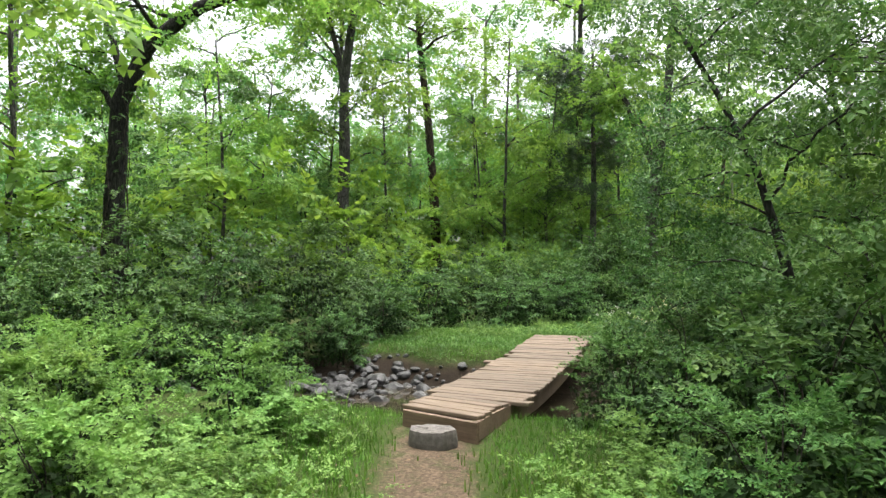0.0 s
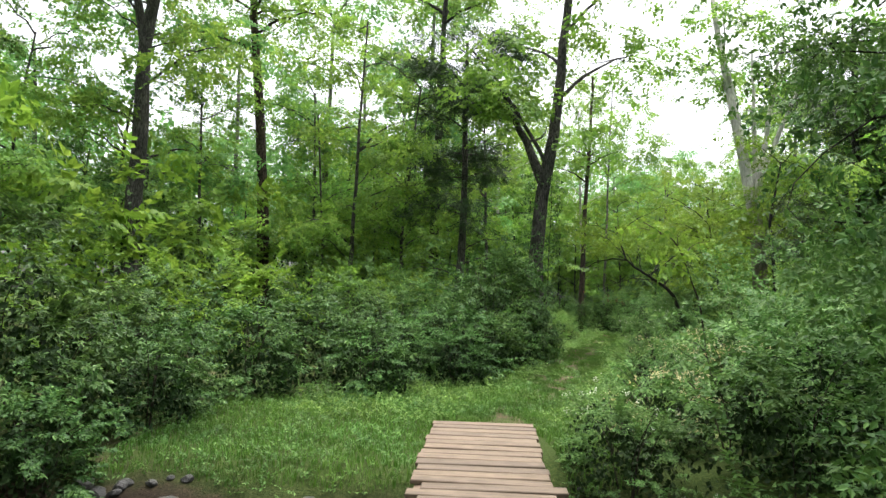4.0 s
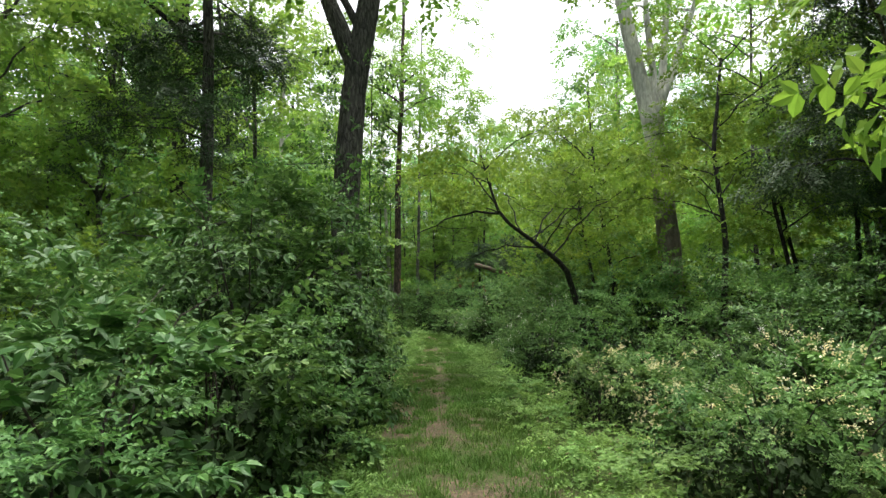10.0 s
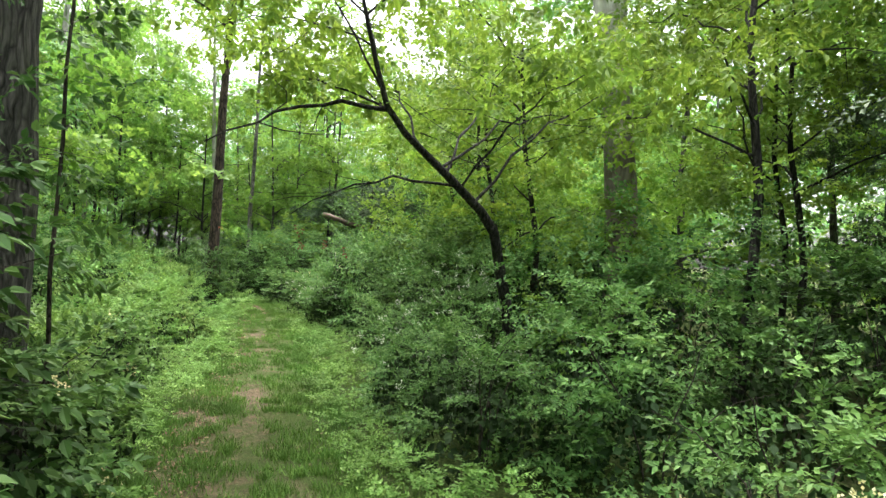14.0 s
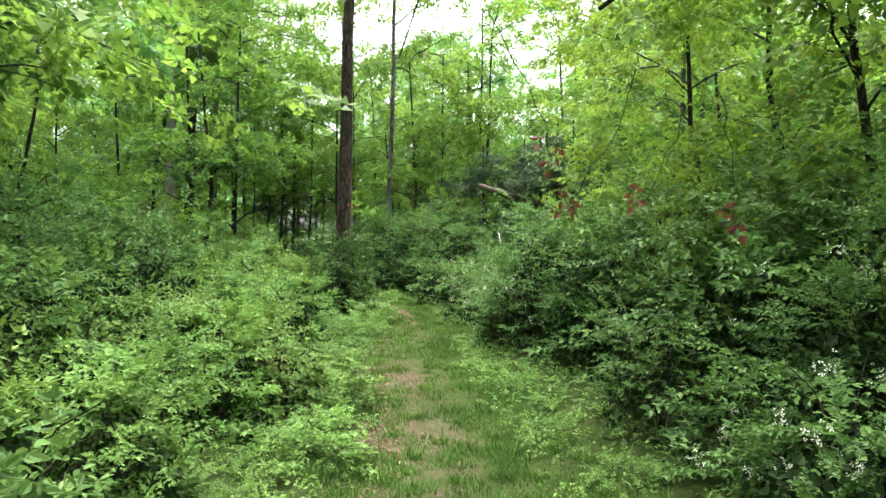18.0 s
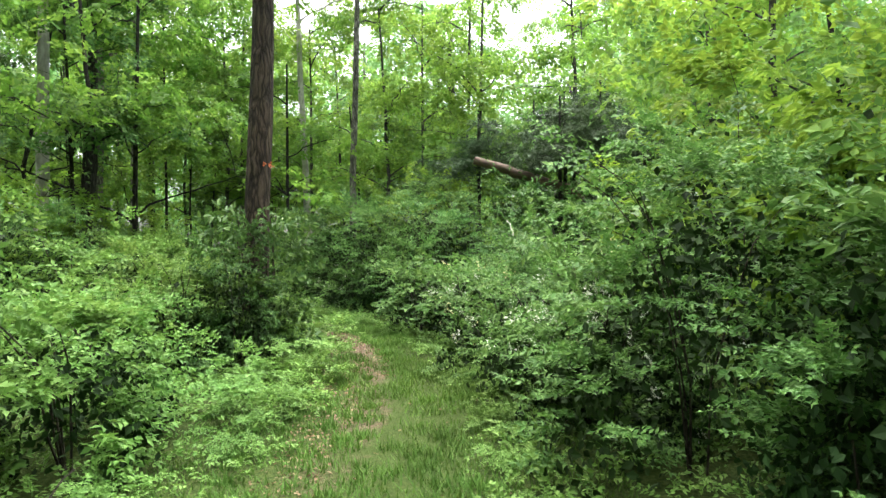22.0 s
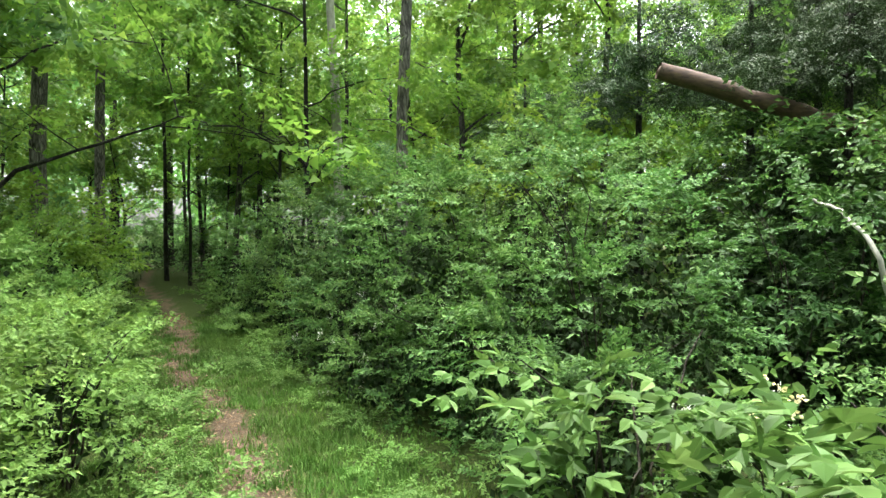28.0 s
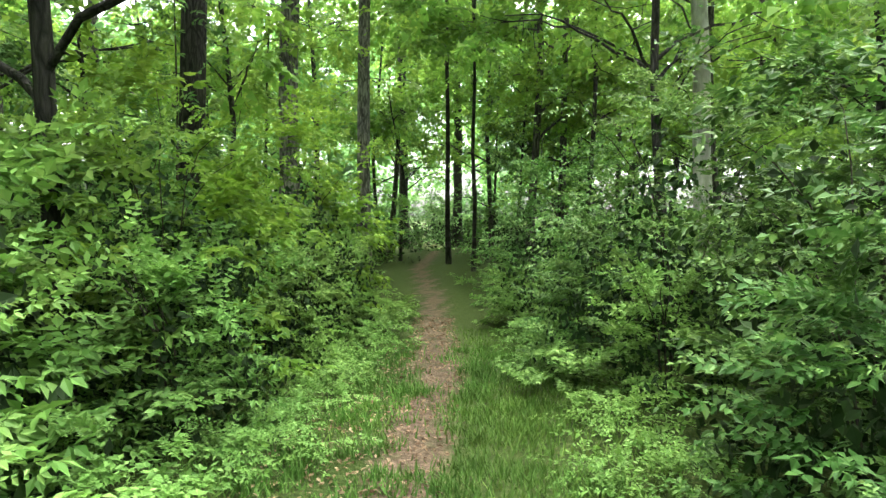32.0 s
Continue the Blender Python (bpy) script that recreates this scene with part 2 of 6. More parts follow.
def ground_material():
    m, n, l, p = nodes_of("woodland_floor")
    tc, at = n.new("ShaderNodeTexCoord"), n.new("ShaderNodeAttribute")
    at.attribute_name = "bare"
    fine, mid, big = (noise_node(n, l, s, 6, tc.outputs["Object"], 0.65) for s in (38, 6.0, 0.9))
    soil = ramp(n, [(0.3, (0.045, 0.036, 0.026)), (0.55, (0.095, 0.076, 0.056)), (0.75, (0.19, 0.157, 0.122))])
    l.new(fine.outputs[0], soil.inputs[0])
    tint = ramp(n, [(0.35, (0.8, 0.75, 0.7)), (0.65, (1.15, 1.05, 1.0))])
    l.new(mid.outputs[0], tint.inputs[0])
    soil2 = mixc(n, l, soil.outputs[0], tint.outputs[0], 1.0, "MULTIPLY")
    turf = ramp(n, [(0.3, (0.018, 0.028, 0.009)), (0.5, (0.034, 0.055, 0.014)), (0.64, (0.055, 0.068, 0.022)), (0.8, (0.1, 0.085, 0.048))])
    l.new(fine.outputs[0], turf.inputs[0])
    add = n.new("ShaderNodeMath")
    add.operation = "ADD"
    l.new(at.outputs["Fac"], add.inputs[0])
    sc = n.new("ShaderNodeMapRange")
    sc.inputs[1].default_value, sc.inputs[2].default_value, sc.inputs[3].default_value, sc.inputs[4].default_value = 0.25, 0.75, -0.45, 0.45
    l.new(mid.outputs[0], sc.inputs[0])
    l.new(sc.outputs[0], add.inputs[1])
    edge = n.new("ShaderNodeMapRange")
    edge.inputs[1].default_value, edge.inputs[2].default_value = 0.3, 0.85
    l.new(add.outputs[0], edge.inputs[0])
    land = mixc(n, l, turf.outputs[0], soil2, edge.outputs[0])
    wet = n.new("ShaderNodeAttribute")
    wet.attribute_name = "mud"
    mud = ramp(n, [(0.3, (0.009, 0.007, 0.005)), (0.55, (0.02, 0.015, 0.011)), (0.75, (0.045, 0.034, 0.025))])
    l.new(fine.outputs[0], mud.inputs[0])
    l.new(mixc(n, l, land, mud.outputs[0], wet.outputs["Fac"]), p.inputs["Base Color"])
    p.inputs["Roughness"].default_value = 0.95
    p.inputs["Specular IOR Level"].default_value = 0.05
    bump(n, l, p, fine.outputs[0], 0.8, 0.03)
    return m


M_GROUND = ground_material()


def wood_material(name, dark, light, along=(0.6, 14, 14)):
    m, n, l, p = nodes_of(name)
    tc, mp, info = n.new("ShaderNodeTexCoord"), n.new("ShaderNodeMapping"), n.new("ShaderNodeObjectInfo")
    mp.inputs["Scale"].default_value = along
    cm = n.new("ShaderNodeCombineXYZ")
    l.new(info.outputs["Random"], cm.inputs[0])
    l.new(info.outputs["Random"], cm.inputs[1])
    sc = n.new("ShaderNodeVectorMath")
    sc.operation = "MULTIPLY_ADD"
    sc.inputs[1].default_value = (40, 40, 40)
    l.new(cm.outputs[0], sc.inputs[0])
    l.new(tc.outputs["Object"], sc.inputs[2])
    l.new(sc.outputs[0], mp.inputs[0])
    a = noise_node(n, l, 3.0, 6, mp.outputs[0], 0.6)
    b = noise_node(n, l, 5.0, 4, sc.outputs[0], 0.6)
    r = ramp(n, [(0.3, dark), (0.7, light)])
    l.new(a.outputs[0], r.inputs[0])
    mr = n.new("ShaderNodeMapRange")
    mr.inputs[3].default_value, mr.inputs[4].default_value = 0.8, 1.2
    l.new(info.outputs["Random"], mr.inputs[0])
    hs = n.new("ShaderNodeHueSaturation")
    l.new(mr.outputs[0], hs.inputs["Value"])
    l.new(r.outputs[0], hs.inputs["Color"])
    st = ramp(n, [(0.35, (0.72, 0.7, 0.66)), (0.6, (1, 1, 1))])
    l.new(b.outputs[0], st.inputs[0])
    l.new(mixc(n, l, hs.outputs[0], st.outputs[0], 1.0, "MULTIPLY"), p.inputs["Base Color"])
    p.inputs["Roughness"].default_value = 0.75
    bump(n, l, p, a.outputs[0], 0.5, 0.006)
    return m


M_PLANK = wood_material("weathered_plank", (0.075, 0.051, 0.033), (0.165, 0.118, 0.08))
M_BEAM = wood_material("damp_beam", (0.085, 0.052, 0.033), (0.18, 0.12, 0.078))
M_ENDGRAIN = wood_material("grey_end_grain", (0.06, 0.052, 0.047), (0.15, 0.132, 0.12), (9, 9, 9))
M_LOG = wood_material("red_brown_log", (0.04, 0.024, 0.017), (0.14, 0.085, 0.056), (2, 12, 12))


def rock_material():
    m, n, l, p = nodes_of("wet_stone")
    tc, info = n.new("ShaderNodeTexCoord"), n.new("ShaderNodeObjectInfo")
    a = noise_node(n, l, 9, 6, tc.outputs["Object"], 0.65)
    r = ramp(n, [(0.3, (0.009, 0.009, 0.009)), (0.6, (0.024, 0.023, 0.023)), (0.8, (0.07, 0.068, 0.065))])
    l.new(a.outputs[0], r.inputs[0])
    hs = n.new("ShaderNodeHueSaturation")
    mr = n.new("ShaderNodeMapRange")
    mr.inputs[3].default_value, mr.inputs[4].default_value = 0.6, 1.3
    l.new(info.outputs["Random"], mr.inputs[0])
    l.new(mr.outputs[0], hs.inputs["Value"])
    l.new(r.outputs[0], hs.inputs["Color"])
    l.new(hs.outputs[0], p.inputs["Base Color"])
    p.inputs["Roughness"].default_value = 0.5
    bump(n, l, p, a.outputs[0], 0.6, 0.02)
    return m


M_ROCK = rock_material()
M_WATER, _n, _l, _p = nodes_of("brown_water")
_p.inputs["Base Color"].default_value = (0.03, 0.024, 0.016, 1)
_p.inputs["Roughness"].default_value = 0.04
_k = noise_node(_n, _l, 7, 3)
bump(_n, _l, _p, _k.outputs[0], 0.15, 0.02)


# ---- mesh helpers ----
def mesh_from(name, verts, faces, mat, smooth=False):
    """faces: an (n, k) array, or a list of such arrays."""
    me = bpy.data.meshes.new(name)
    groups = faces if isinstance(faces, list) else [faces]
    groups = [np.asarray(g, dtype=np.int32) for g in groups if len(g)]
    verts = np.asarray(verts, dtype=np.float32)
    me.vertices.add(len(verts))
    me.vertices.foreach_set("co", verts.ravel())
    loops = np.concatenate([g.ravel() for g in groups])
    sizes = np.concatenate([np.full(len(g), g.shape[1]) for g in groups])
    me.loops.add(len(loops))
    me.loops.foreach_set("vertex_index", loops)
    me.polygons.add(len(sizes))
    me.polygons.foreach_set("loop_start", np.concatenate([[0], np.cumsum(sizes)[:-1]]).astype(np.int32))
    me.polygons.foreach_set("use_smooth", np.full(len(sizes), smooth))
    me.update(calc_edges=True)
    me.materials.append(mat)
    return me


def child(name, me, parent, label=""):
    ob = new(name, me)
    ob.parent = parent
    if label:
        tagged(ob, label)
    return ob


def part(name, bm, material, parent, label=""):
    me = bpy.data.meshes.new(name)
    bm.to_mesh(me)
    bm.free()
    me.materials.append(material)
    return child(name, me, parent, label)


class Geo:
    """Gathers tubes as quads."""

    def __init__(self):
        self.v, self.q, self.n = [], [], 0

    def tube(self, pts, radii, sides=6, rough=0.0, rng=None):
        pts = np.asarray(pts, float)
        d = np.gradient(pts, axis=0)
        d /= np.linalg.norm(d, axis=1)[:, None] + 1e-9
        ref = np.array([0.0, 1.0, 0.0]) if abs(d[0][1]) < 0.9 else np.array([1.0, 0, 0])
        u = np.cross(d, ref)
        u /= np.linalg.norm(u, axis=1)[:, None] + 1e-9
        w = np.cross(d, u)
        a = np.linspace(0, 2 * np.pi, sides, endpoint=False)
        rad = np.asarray(radii, float)[:, None] * np.ones((1, sides))
        if rough and rng is not None:
            rad = rad * (1 + rough * rng.normal(size=rad.shape))
        ring = pts[:, None] + rad[..., None] * (np.cos(a)[None, :, None] * u[:, None] + np.sin(a)[None, :, None] * w[:, None])
        k = len(pts)
        i = np.arange(k - 1)[:, None] * sides + np.arange(sides)[None]
        j = np.arange(k - 1)[:, None] * sides + (np.arange(sides)[None] + 1) % sides
        self.q.append((np.stack([i, j, j + sides, i + sides], -1).reshape(-1, 4)) + self.n)
        self.v.append(ring.reshape(-1, 3))
        self.n += k * sides

    def mesh(self, name, mat):
        return mesh_from(name, np.concatenate(self.v), np.concatenate(self.q), mat, True)


def curve_pts(a, b, sag, k, rng, jitter=0.0):
    """Points from a to b bowed by the vector sag."""
    t = np.linspace(0, 1, k)[:, None]
    p = np.asarray(a, float) * (1 - t) + np.asarray(b, float) * t + 4 * t * (1 - t) * np.asarray(sag, float)
    if jitter:
        p[1:-1] += rng.normal(size=(k - 2, 3)) * jitter
    return p


def spray_template(pairs, leaf, width, angle=55, droop=0.12, seed=0, oval=False):
    """Leaflets in pairs along a twig of length 1 on +x; leaf and width in units of the twig. oval: rounder leaves of six points."""
    rng = np.random.default_rng(seed)
    out = []
    for x in np.linspace(0.2, 0.95, pairs):
        for s in (-1, 1):
            a = radians(angle * s + rng.normal() * 12)
            out.append((x + rng.normal() * 0.03, a, leaf * (0.8 + 0.35 * rng.random())))
    out.append((1.0, rng.normal() * 0.2, leaf * 1.1))
    v, f, n = [], [], 0
    for x, a, ln in out:
        d = np.array([math.cos(a), math.sin(a), rng.normal() * 0.25 - 0.1])
        sd = np.array([-math.sin(a), math.cos(a), rng.normal() * 0.3])
        o = np.array([x, 0.0, -droop * x * x])
        up = np.array([0, 0, 1.0])
        w = ln * width
        side = [(0.28, 0.46), (0.66, 0.4)] if oval else [(0.42, 0.5)]
        tip = o + d * ln - up * ln * 0.14
        right = [o + d * ln * q - sd * w * h + up * (w * 0.14 - ln * 0.05 * q) for q, h in side]
        left = [o + d * ln * q + sd * w * h + up * (w * 0.14 - ln * 0.05 * q) for q, h in side]
        ring = [o, *right, tip, *left[::-1]]
        v += ring
        if oval:
            f += [[n, n + 1, n + 2], [n, n + 2, n + 3], [n, n + 3, n + 4], [n, n + 4, n + 5]]
        else:
            f += [[n, n + 1, n + 2], [n, n + 2, n + 3]]
        n += len(ring)
    return np.array(v), np.array(f)


def canopy_template(pairs, leaf, width, seed):
    """A leafy twig of many small leaves, each one triangle, for foliage that stays well away from the trail."""
    rng = np.random.default_rng(seed)
    v = []
    for i in range(2 * pairs + 1):
        x = 0.12 + 0.88 * (i // 2) / pairs
        a = radians(0 if i == 2 * pairs else (58 if i % 2 else -58)) + rng.normal() * 0.3
        d, sd = np.array([math.cos(a), math.sin(a), rng.normal() * 0.2 - 0.12]), np.array([-math.sin(a), math.cos(a), rng.normal() * 0.3])
        o, ln = np.array([x, rng.normal() * 0.03, -0.14 * x * x]), leaf * rng.uniform(0.8, 1.25)
        v += [o + d * ln * 0.12, o + d * ln * 0.75 - sd * ln * width * 0.55, o + d * ln * 0.92 + sd * ln * width * 0.55]
    return np.array(v), np.arange(len(v)).reshape(-1, 3)


def place_sprays(tmpl, origins, dirs, scales, rng, level=0.6, ups=None):
    """One vertex and face array of copies of the template, pointing along dirs, with their upper sides mostly up."""
    v, f = tmpl
    n = len(origins)
    d = dirs / (np.linalg.norm(dirs, axis=1)[:, None] + 1e-9)
    up = np.array([0, 0, 1.0])[None] * level + rng.normal(size=(n, 3)) * (1 - level)
    if ups is not None:
        up = ups + rng.normal(size=(n, 3)) * 0.25
    up -= (up * d).sum(1)[:, None] * d
    up /= np.linalg.norm(up, axis=1)[:, None] + 1e-9
    side = np.cross(up, d)
    w = origins[:, None] + scales[:, None, None] * (v[None, :, 0:1] * d[:, None] + v[None, :, 1:2] * side[:, None] + v[None, :, 2:3] * up[:, None])
    faces = f[None] + (np.arange(n) * len(v))[:, None, None]
    return w.reshape(-1, 3), faces.reshape(-1, 3)


def join_sprays(name, sets, mat):
    vs, fs, n = [], [], 0
    for v, f in sets:
        vs.append(v)
        fs.append(f + n)
        n += len(v)
    return mesh_from(name, np.concatenate(vs), np.concatenate(fs), mat)


SPRAY_SMALL = [spray_template(4, 0.25, 0.56, seed=i) for i in range(3)]
SPRAY_BROAD = [spray_template(3, 0.42, 0.62, 50, seed=10 + i) for i in range(3)]
SPRAY_OVAL = [spray_template(3, 0.34, 0.6, 52, seed=15 + i, oval=i < 3) for i in range(4)]
SPRAY_LARGE = [spray_template(2, 0.5, 0.56, 52, 0.3, seed=25 + i, oval=True) for i in range(2)]
LEAF = (np.array([(0, 0, 0), (0.45, -0.34, 0.04), (1, 0, -0.1), (0.45, 0.34, 0.04)]), np.array([(0, 1, 2), (0, 2, 3)]))
SPRAY_FINE = [spray_template(6, 0.17, 0.5, seed=20 + i) for i in range(3)]
SPRAY_CANOPY = [canopy_template(6, 0.29, 0.68, 50 + i) for i in range(3)]
SPRAY_NEEDLE = [canopy_template(9, 0.2, 0.34, 30 + i) for i in range(3)]


# ---- the trail and the lie of the land ----
TRAIL = np.array([(1.9, -14), (1.5, -8), (1.08, -4.0), (0.6, -2.2), (-0.3, 0.6), (-0.5, 1.6), (-0.3, 5.5), (-0.05, 9.1), (0.15, 9.8), (0.6, 11.5), (1.4, 13.6), (2.15, 15.7),
                  (2.74, 18.4), (3.45, 20.4), (4.24, 23.4), (5.28, 26.1), (5.81, 28.5), (6.29, 30.3), (7.04, 32.3), (7.45, 34.5), (7.53, 36.6), (7.43, 38.8),
                  (7.15, 40.4), (6.6, 42.2), (6.4, 44.9), (5.6, 49.5), (4.2, 55.5), (3.2, 64)])


def trail_info(x, y):
    """Signed distance from the trail (right is positive) and the trail's y at the nearest place."""
    p = np.stack([np.asarray(x, float).ravel(), np.asarray(y, float).ravel()], 1)
    best, sgn, ty = np.full(len(p), 1e9), np.zeros(len(p)), np.zeros(len(p))
    for a, b in zip(TRAIL[:-1], TRAIL[1:]):
        ab = b - a
        t = np.clip(((p - a) @ ab) / (ab @ ab), 0, 1)
        q = a + t[:, None] * ab
        d = np.linalg.norm(p - q, axis=1)
        c = ab[1] * (p[:, 0] - a[0]) - ab[0] * (p[:, 1] - a[1])
        m = d < best
        best[m], sgn[m], ty[m] = d[m], np.where(c[m] > 0, 1, -1), q[m, 1]
    return best * sgn, ty


def smooth(e0, e1, v):
    t = np.clip((np.asarray(v) - e0) / (e1 - e0), 0, 1)
    return t * t * (3 - 2 * t)


def wave(x, y, f, s):
    return np.sin(x * f + s) * np.cos(y * f * 1.13 + 2.1 * s) + 0.5 * np.sin(x * f * 2.3 + y * f * 1.7 + 3 * s)


def channel(x, y):
    """1 in the stream bed, 0 on the banks."""
    yc = 5.0 - 0.12 * x + 0.35 * np.sin(x * 0.5)
    return 1 - smooth(1.3, 2.7, np.abs(y - yc) + 0.15 * wave(x, y, 1.7, 0.4))


def ground_z(x, y):
    x, y = np.asarray(x, float), np.asarray(y, float)
    d, _ = trail_info(x, y)
    d = np.abs(d).reshape(x.shape)
    z = 0.02 * wave(x, y, 1.3, 0.3) + 0.1 * smooth(1.5, 5, d) * wave(x, y, 0.5, 1.1)
    far = smooth(35, 80, np.hypot(x - 4, y - 20))
    return z * (1 - far) - (0.62 - 0.2 * smooth(-2.1, -3.2, x)) * channel(x, y) + 0.03 * wave(x, y, 3.1, 0.9) * channel(x, y)


def gz(x, y):
    return float(ground_z(np.array([x]), np.array([y]))[0])


def ground():
    xs = np.concatenate([np.linspace(-900, -60, 8), np.arange(-50, -6, 2.0), np.arange(-6, 11.5, 0.16), np.arange(12, 60, 2.0), np.linspace(70, 900, 8)])
    ys = np.concatenate([np.linspace(-900, -30, 8), np.arange(-24, -6, 2.0), np.arange(-6, 46, 0.16), np.arange(46.5, 70, 1.0), np.linspace(80, 900, 8)])
    gx, gy = np.meshgrid(xs, ys)
    z = ground_z(gx.ravel(), gy.ravel())
    d, ty = trail_info(gx.ravel(), gy.ravel())
    y, x, ad = gy.ravel(), gx.ravel(), np.abs(d)
    half = np.where(ty < 1.5, 0.34, np.where(ty < 11.5, 0.42, np.where(ty < 20, 0.62, np.where(ty < 30.5, 0.5, np.where(ty < 33.5, 0.2, 0.17)))))
    most = np.where(ty < 1.5, 0.85, np.where(ty < 11.5, 0.6, np.where(ty < 20, 0.75, np.where(ty < 30.5, 0.66, np.where(ty < 33.5, 0.62, 0.95)))))
    line = d + np.interp(ty, [10, 12, 19, 22, 32, 35.5], [0, 0.0, 0.0, 0.16, 0.26, 0.0]) + np.interp(ty, [10, 13, 31, 34], [0, 0.1, 0.08, 0]) * np.sin(ty * 1.1)
    bare = most * (1 - smooth(half * 0.7, half * 1.5, np.abs(line))) * np.where((ty > 10) & (ty < 33), 0.8 + 0.35 * wave(x, y, 1.6, 0.7), 1)
    bare = np.maximum(bare, smooth(0.15, 0.6, channel(x, y)))
    bare = np.maximum(bare, 0.35 * smooth(2.0, 4.0, ad))
    nx, ny = len(xs), len(ys)
    i = (np.arange(ny - 1)[:, None] * nx + np.arange(nx - 1)[None]).ravel()
    me = mesh_from("ground", np.stack([x, y, z], 1), np.stack([i, i + 1, i + nx + 1, i + nx], 1), M_GROUND, True)
    at = me.attributes.new("bare", "FLOAT", "POINT")
    at.data.foreach_set("value", bare.astype(np.float32))
    at = me.attributes.new("mud", "FLOAT", "POINT")
    at.data.foreach_set("value", smooth(0.1, 0.5, channel(x, y)).astype(np.float32))
    return tagged(new("ground", me), "earth woodland floor with a worn grassy trail", "ground", kind="structure")


ground()
w = bmesh.new()
bmesh.ops.create_grid(w, x_segments=40, y_segments=8, size=1)
for v in w.verts:
    v.co = (v.co.x * 25, 5.0 + v.co.y * 6, -0.5)
me = bpy.data.meshes.new("water")
w.to_mesh(me)
w.free()
me.materials.append(M_WATER)
tagged(new("water", me), "shallow brown stream water under the footbridge", "water", kind="structure")


# ---- footbridge ----
def deck_z(y):
    return float(np.interp(y, [1.7, 3.2, 5.0, 7.0, 9.0], [0.19, 0.1, 0.055, 0.08, 0.14]))


def deck_x(y):
    return -0.5 + 0.0625 * (y - 1.8)


def box_bm(sx, sy, sz, bevel=0.006):
    bm = bmesh.new()
    bmesh.ops.create_cube(bm, size=1)
    for v in bm.verts:
        v.co = (v.co.x * sx, v.co.y * sy, v.co.z * sz)
    if bevel:
        bmesh.ops.bevel(bm, geom=bm.edges[:], offset=bevel, segments=1, affect="EDGES")
    return bm


def footbridge():
    rng = random.Random(4)
    top = tagged(new("footbridge"), "weathered wooden plank footbridge over a small stream", "bridge")
    y0, length, n = 1.72, 7.3, 41
    top.location = (0, y0, 0)
    pitch = length / n
    shared = []
    for k in range(5):
        bm = box_bm(1.12 if k < 4 else 0.86, pitch - 0.026, 0.036)
        for v in bm.verts:
            v.co.z += 0.003 * math.sin(v.co.x * (3 + k)) + rng.uniform(-0.0015, 0.0015)
        me = bpy.data.meshes.new("plank")
        bm.to_mesh(me)
        bm.free()
        me.materials.append(M_PLANK)
        shared.append(me)
    for i in range(n):
        y = pitch * (i + 0.5)
        ob = child("plank", shared[4 if i < 5 else rng.randrange(4)], top)
        shift = rng.uniform(-0.02, 0.02) + deck_x(y0 + y)
        if i == 22:
            shift -= 0.12
        if i in (5, 25, 27):
            shift += 0.1
        slope = math.atan2(deck_z(y0 + y + 0.1) - deck_z(y0 + y - 0.1), 0.2)
        turn = -20 * max(0, 1 - y / 2.2) - 3.6
        ob.matrix_basis = pose(shift, y, deck_z(y0 + y) + rng.uniform(-0.004, 0.004), math.degrees(slope), rng.uniform(-0.5, 0.5), turn + rng.uniform(-0.6, 0.6))
    for x in (-0.47, 0.0, 0.47):
        g = bmesh.new()
        sect = []
        for j in range(13):
            y = 0.12 + (length - 0.2) * j / 12
            z, cx = deck_z(y0 + y) - 0.022, x * min(1, 0.75 + 0.15 * y) + deck_x(y0 + y)
            sect.append([g.verts.new((cx + dx, y, z + dz)) for dx, dz in ((-0.045, 0), (0.045, 0), (0.045, -0.2), (-0.045, -0.2))])
        for a, b in zip(sect, sect[1:]):
            for k in range(4):
                g.faces.new((a[k], a[(k + 1) % 4], b[(k + 1) % 4], b[k]))
        g.faces.new(sect[0])
        g.faces.new(sect[-1][::-1])
        part("beam", g, M_BEAM, top, "long damp timber beam under the planks")
    face = part("end_board", box_bm(0.84, 0.04, 0.25), M_BEAM, top, "upright timber board closing the raised end")
    face.matrix_basis = pose(-0.5, -0.06, 0.05, 0, 0, -23)
    cheek = part("side_board", box_bm(0.04, 0.8, 0.17), M_BEAM, top)
    cheek.matrix_basis = pose(-0.1, 0.2, 0.07, -3, 0, -4)
    return top


footbridge()


def stump_step():
    rng = np.random.default_rng(3)
    bm = bmesh.new()
    rings = []
    for z, s in ((-0.1, 1.02), (0.02, 1.04), (0.09, 1.0), (0.115, 0.96), (0.115, 0.8), (0.112, 0.5), (0.11, 0.2)):
        rings.append([bm.verts.new((0.2 * s * (1 + 0.05 * math.sin(3 * a) + 0.03 * math.sin(7 * a + 1)) * math.cos(a), 0.17 * s * (1 + 0.05 * math.cos(2 * a)) * math.sin(a), z + 0.004 * rng.normal()))
                      for a in np.linspace(0, 2 * np.pi, 28, endpoint=False)])
    for a, b in zip(rings, rings[1:]):
        for k in range(28):
            bm.faces.new((a[k], a[(k + 1) % 28], b[(k + 1) % 28], b[k]))
    bm.faces.new(rings[-1])
    me = bpy.data.meshes.new("log_step")
    bm.to_mesh(me)
    bm.free()
    me.materials.append(M_ENDGRAIN)
    ob = tagged(new("log_step", me), "sawn grey log round used as a step before the bridge", "log")
    ob.location = (-0.46, 1.3, gz(-0.46, 1.3) + 0.02)


stump_step()


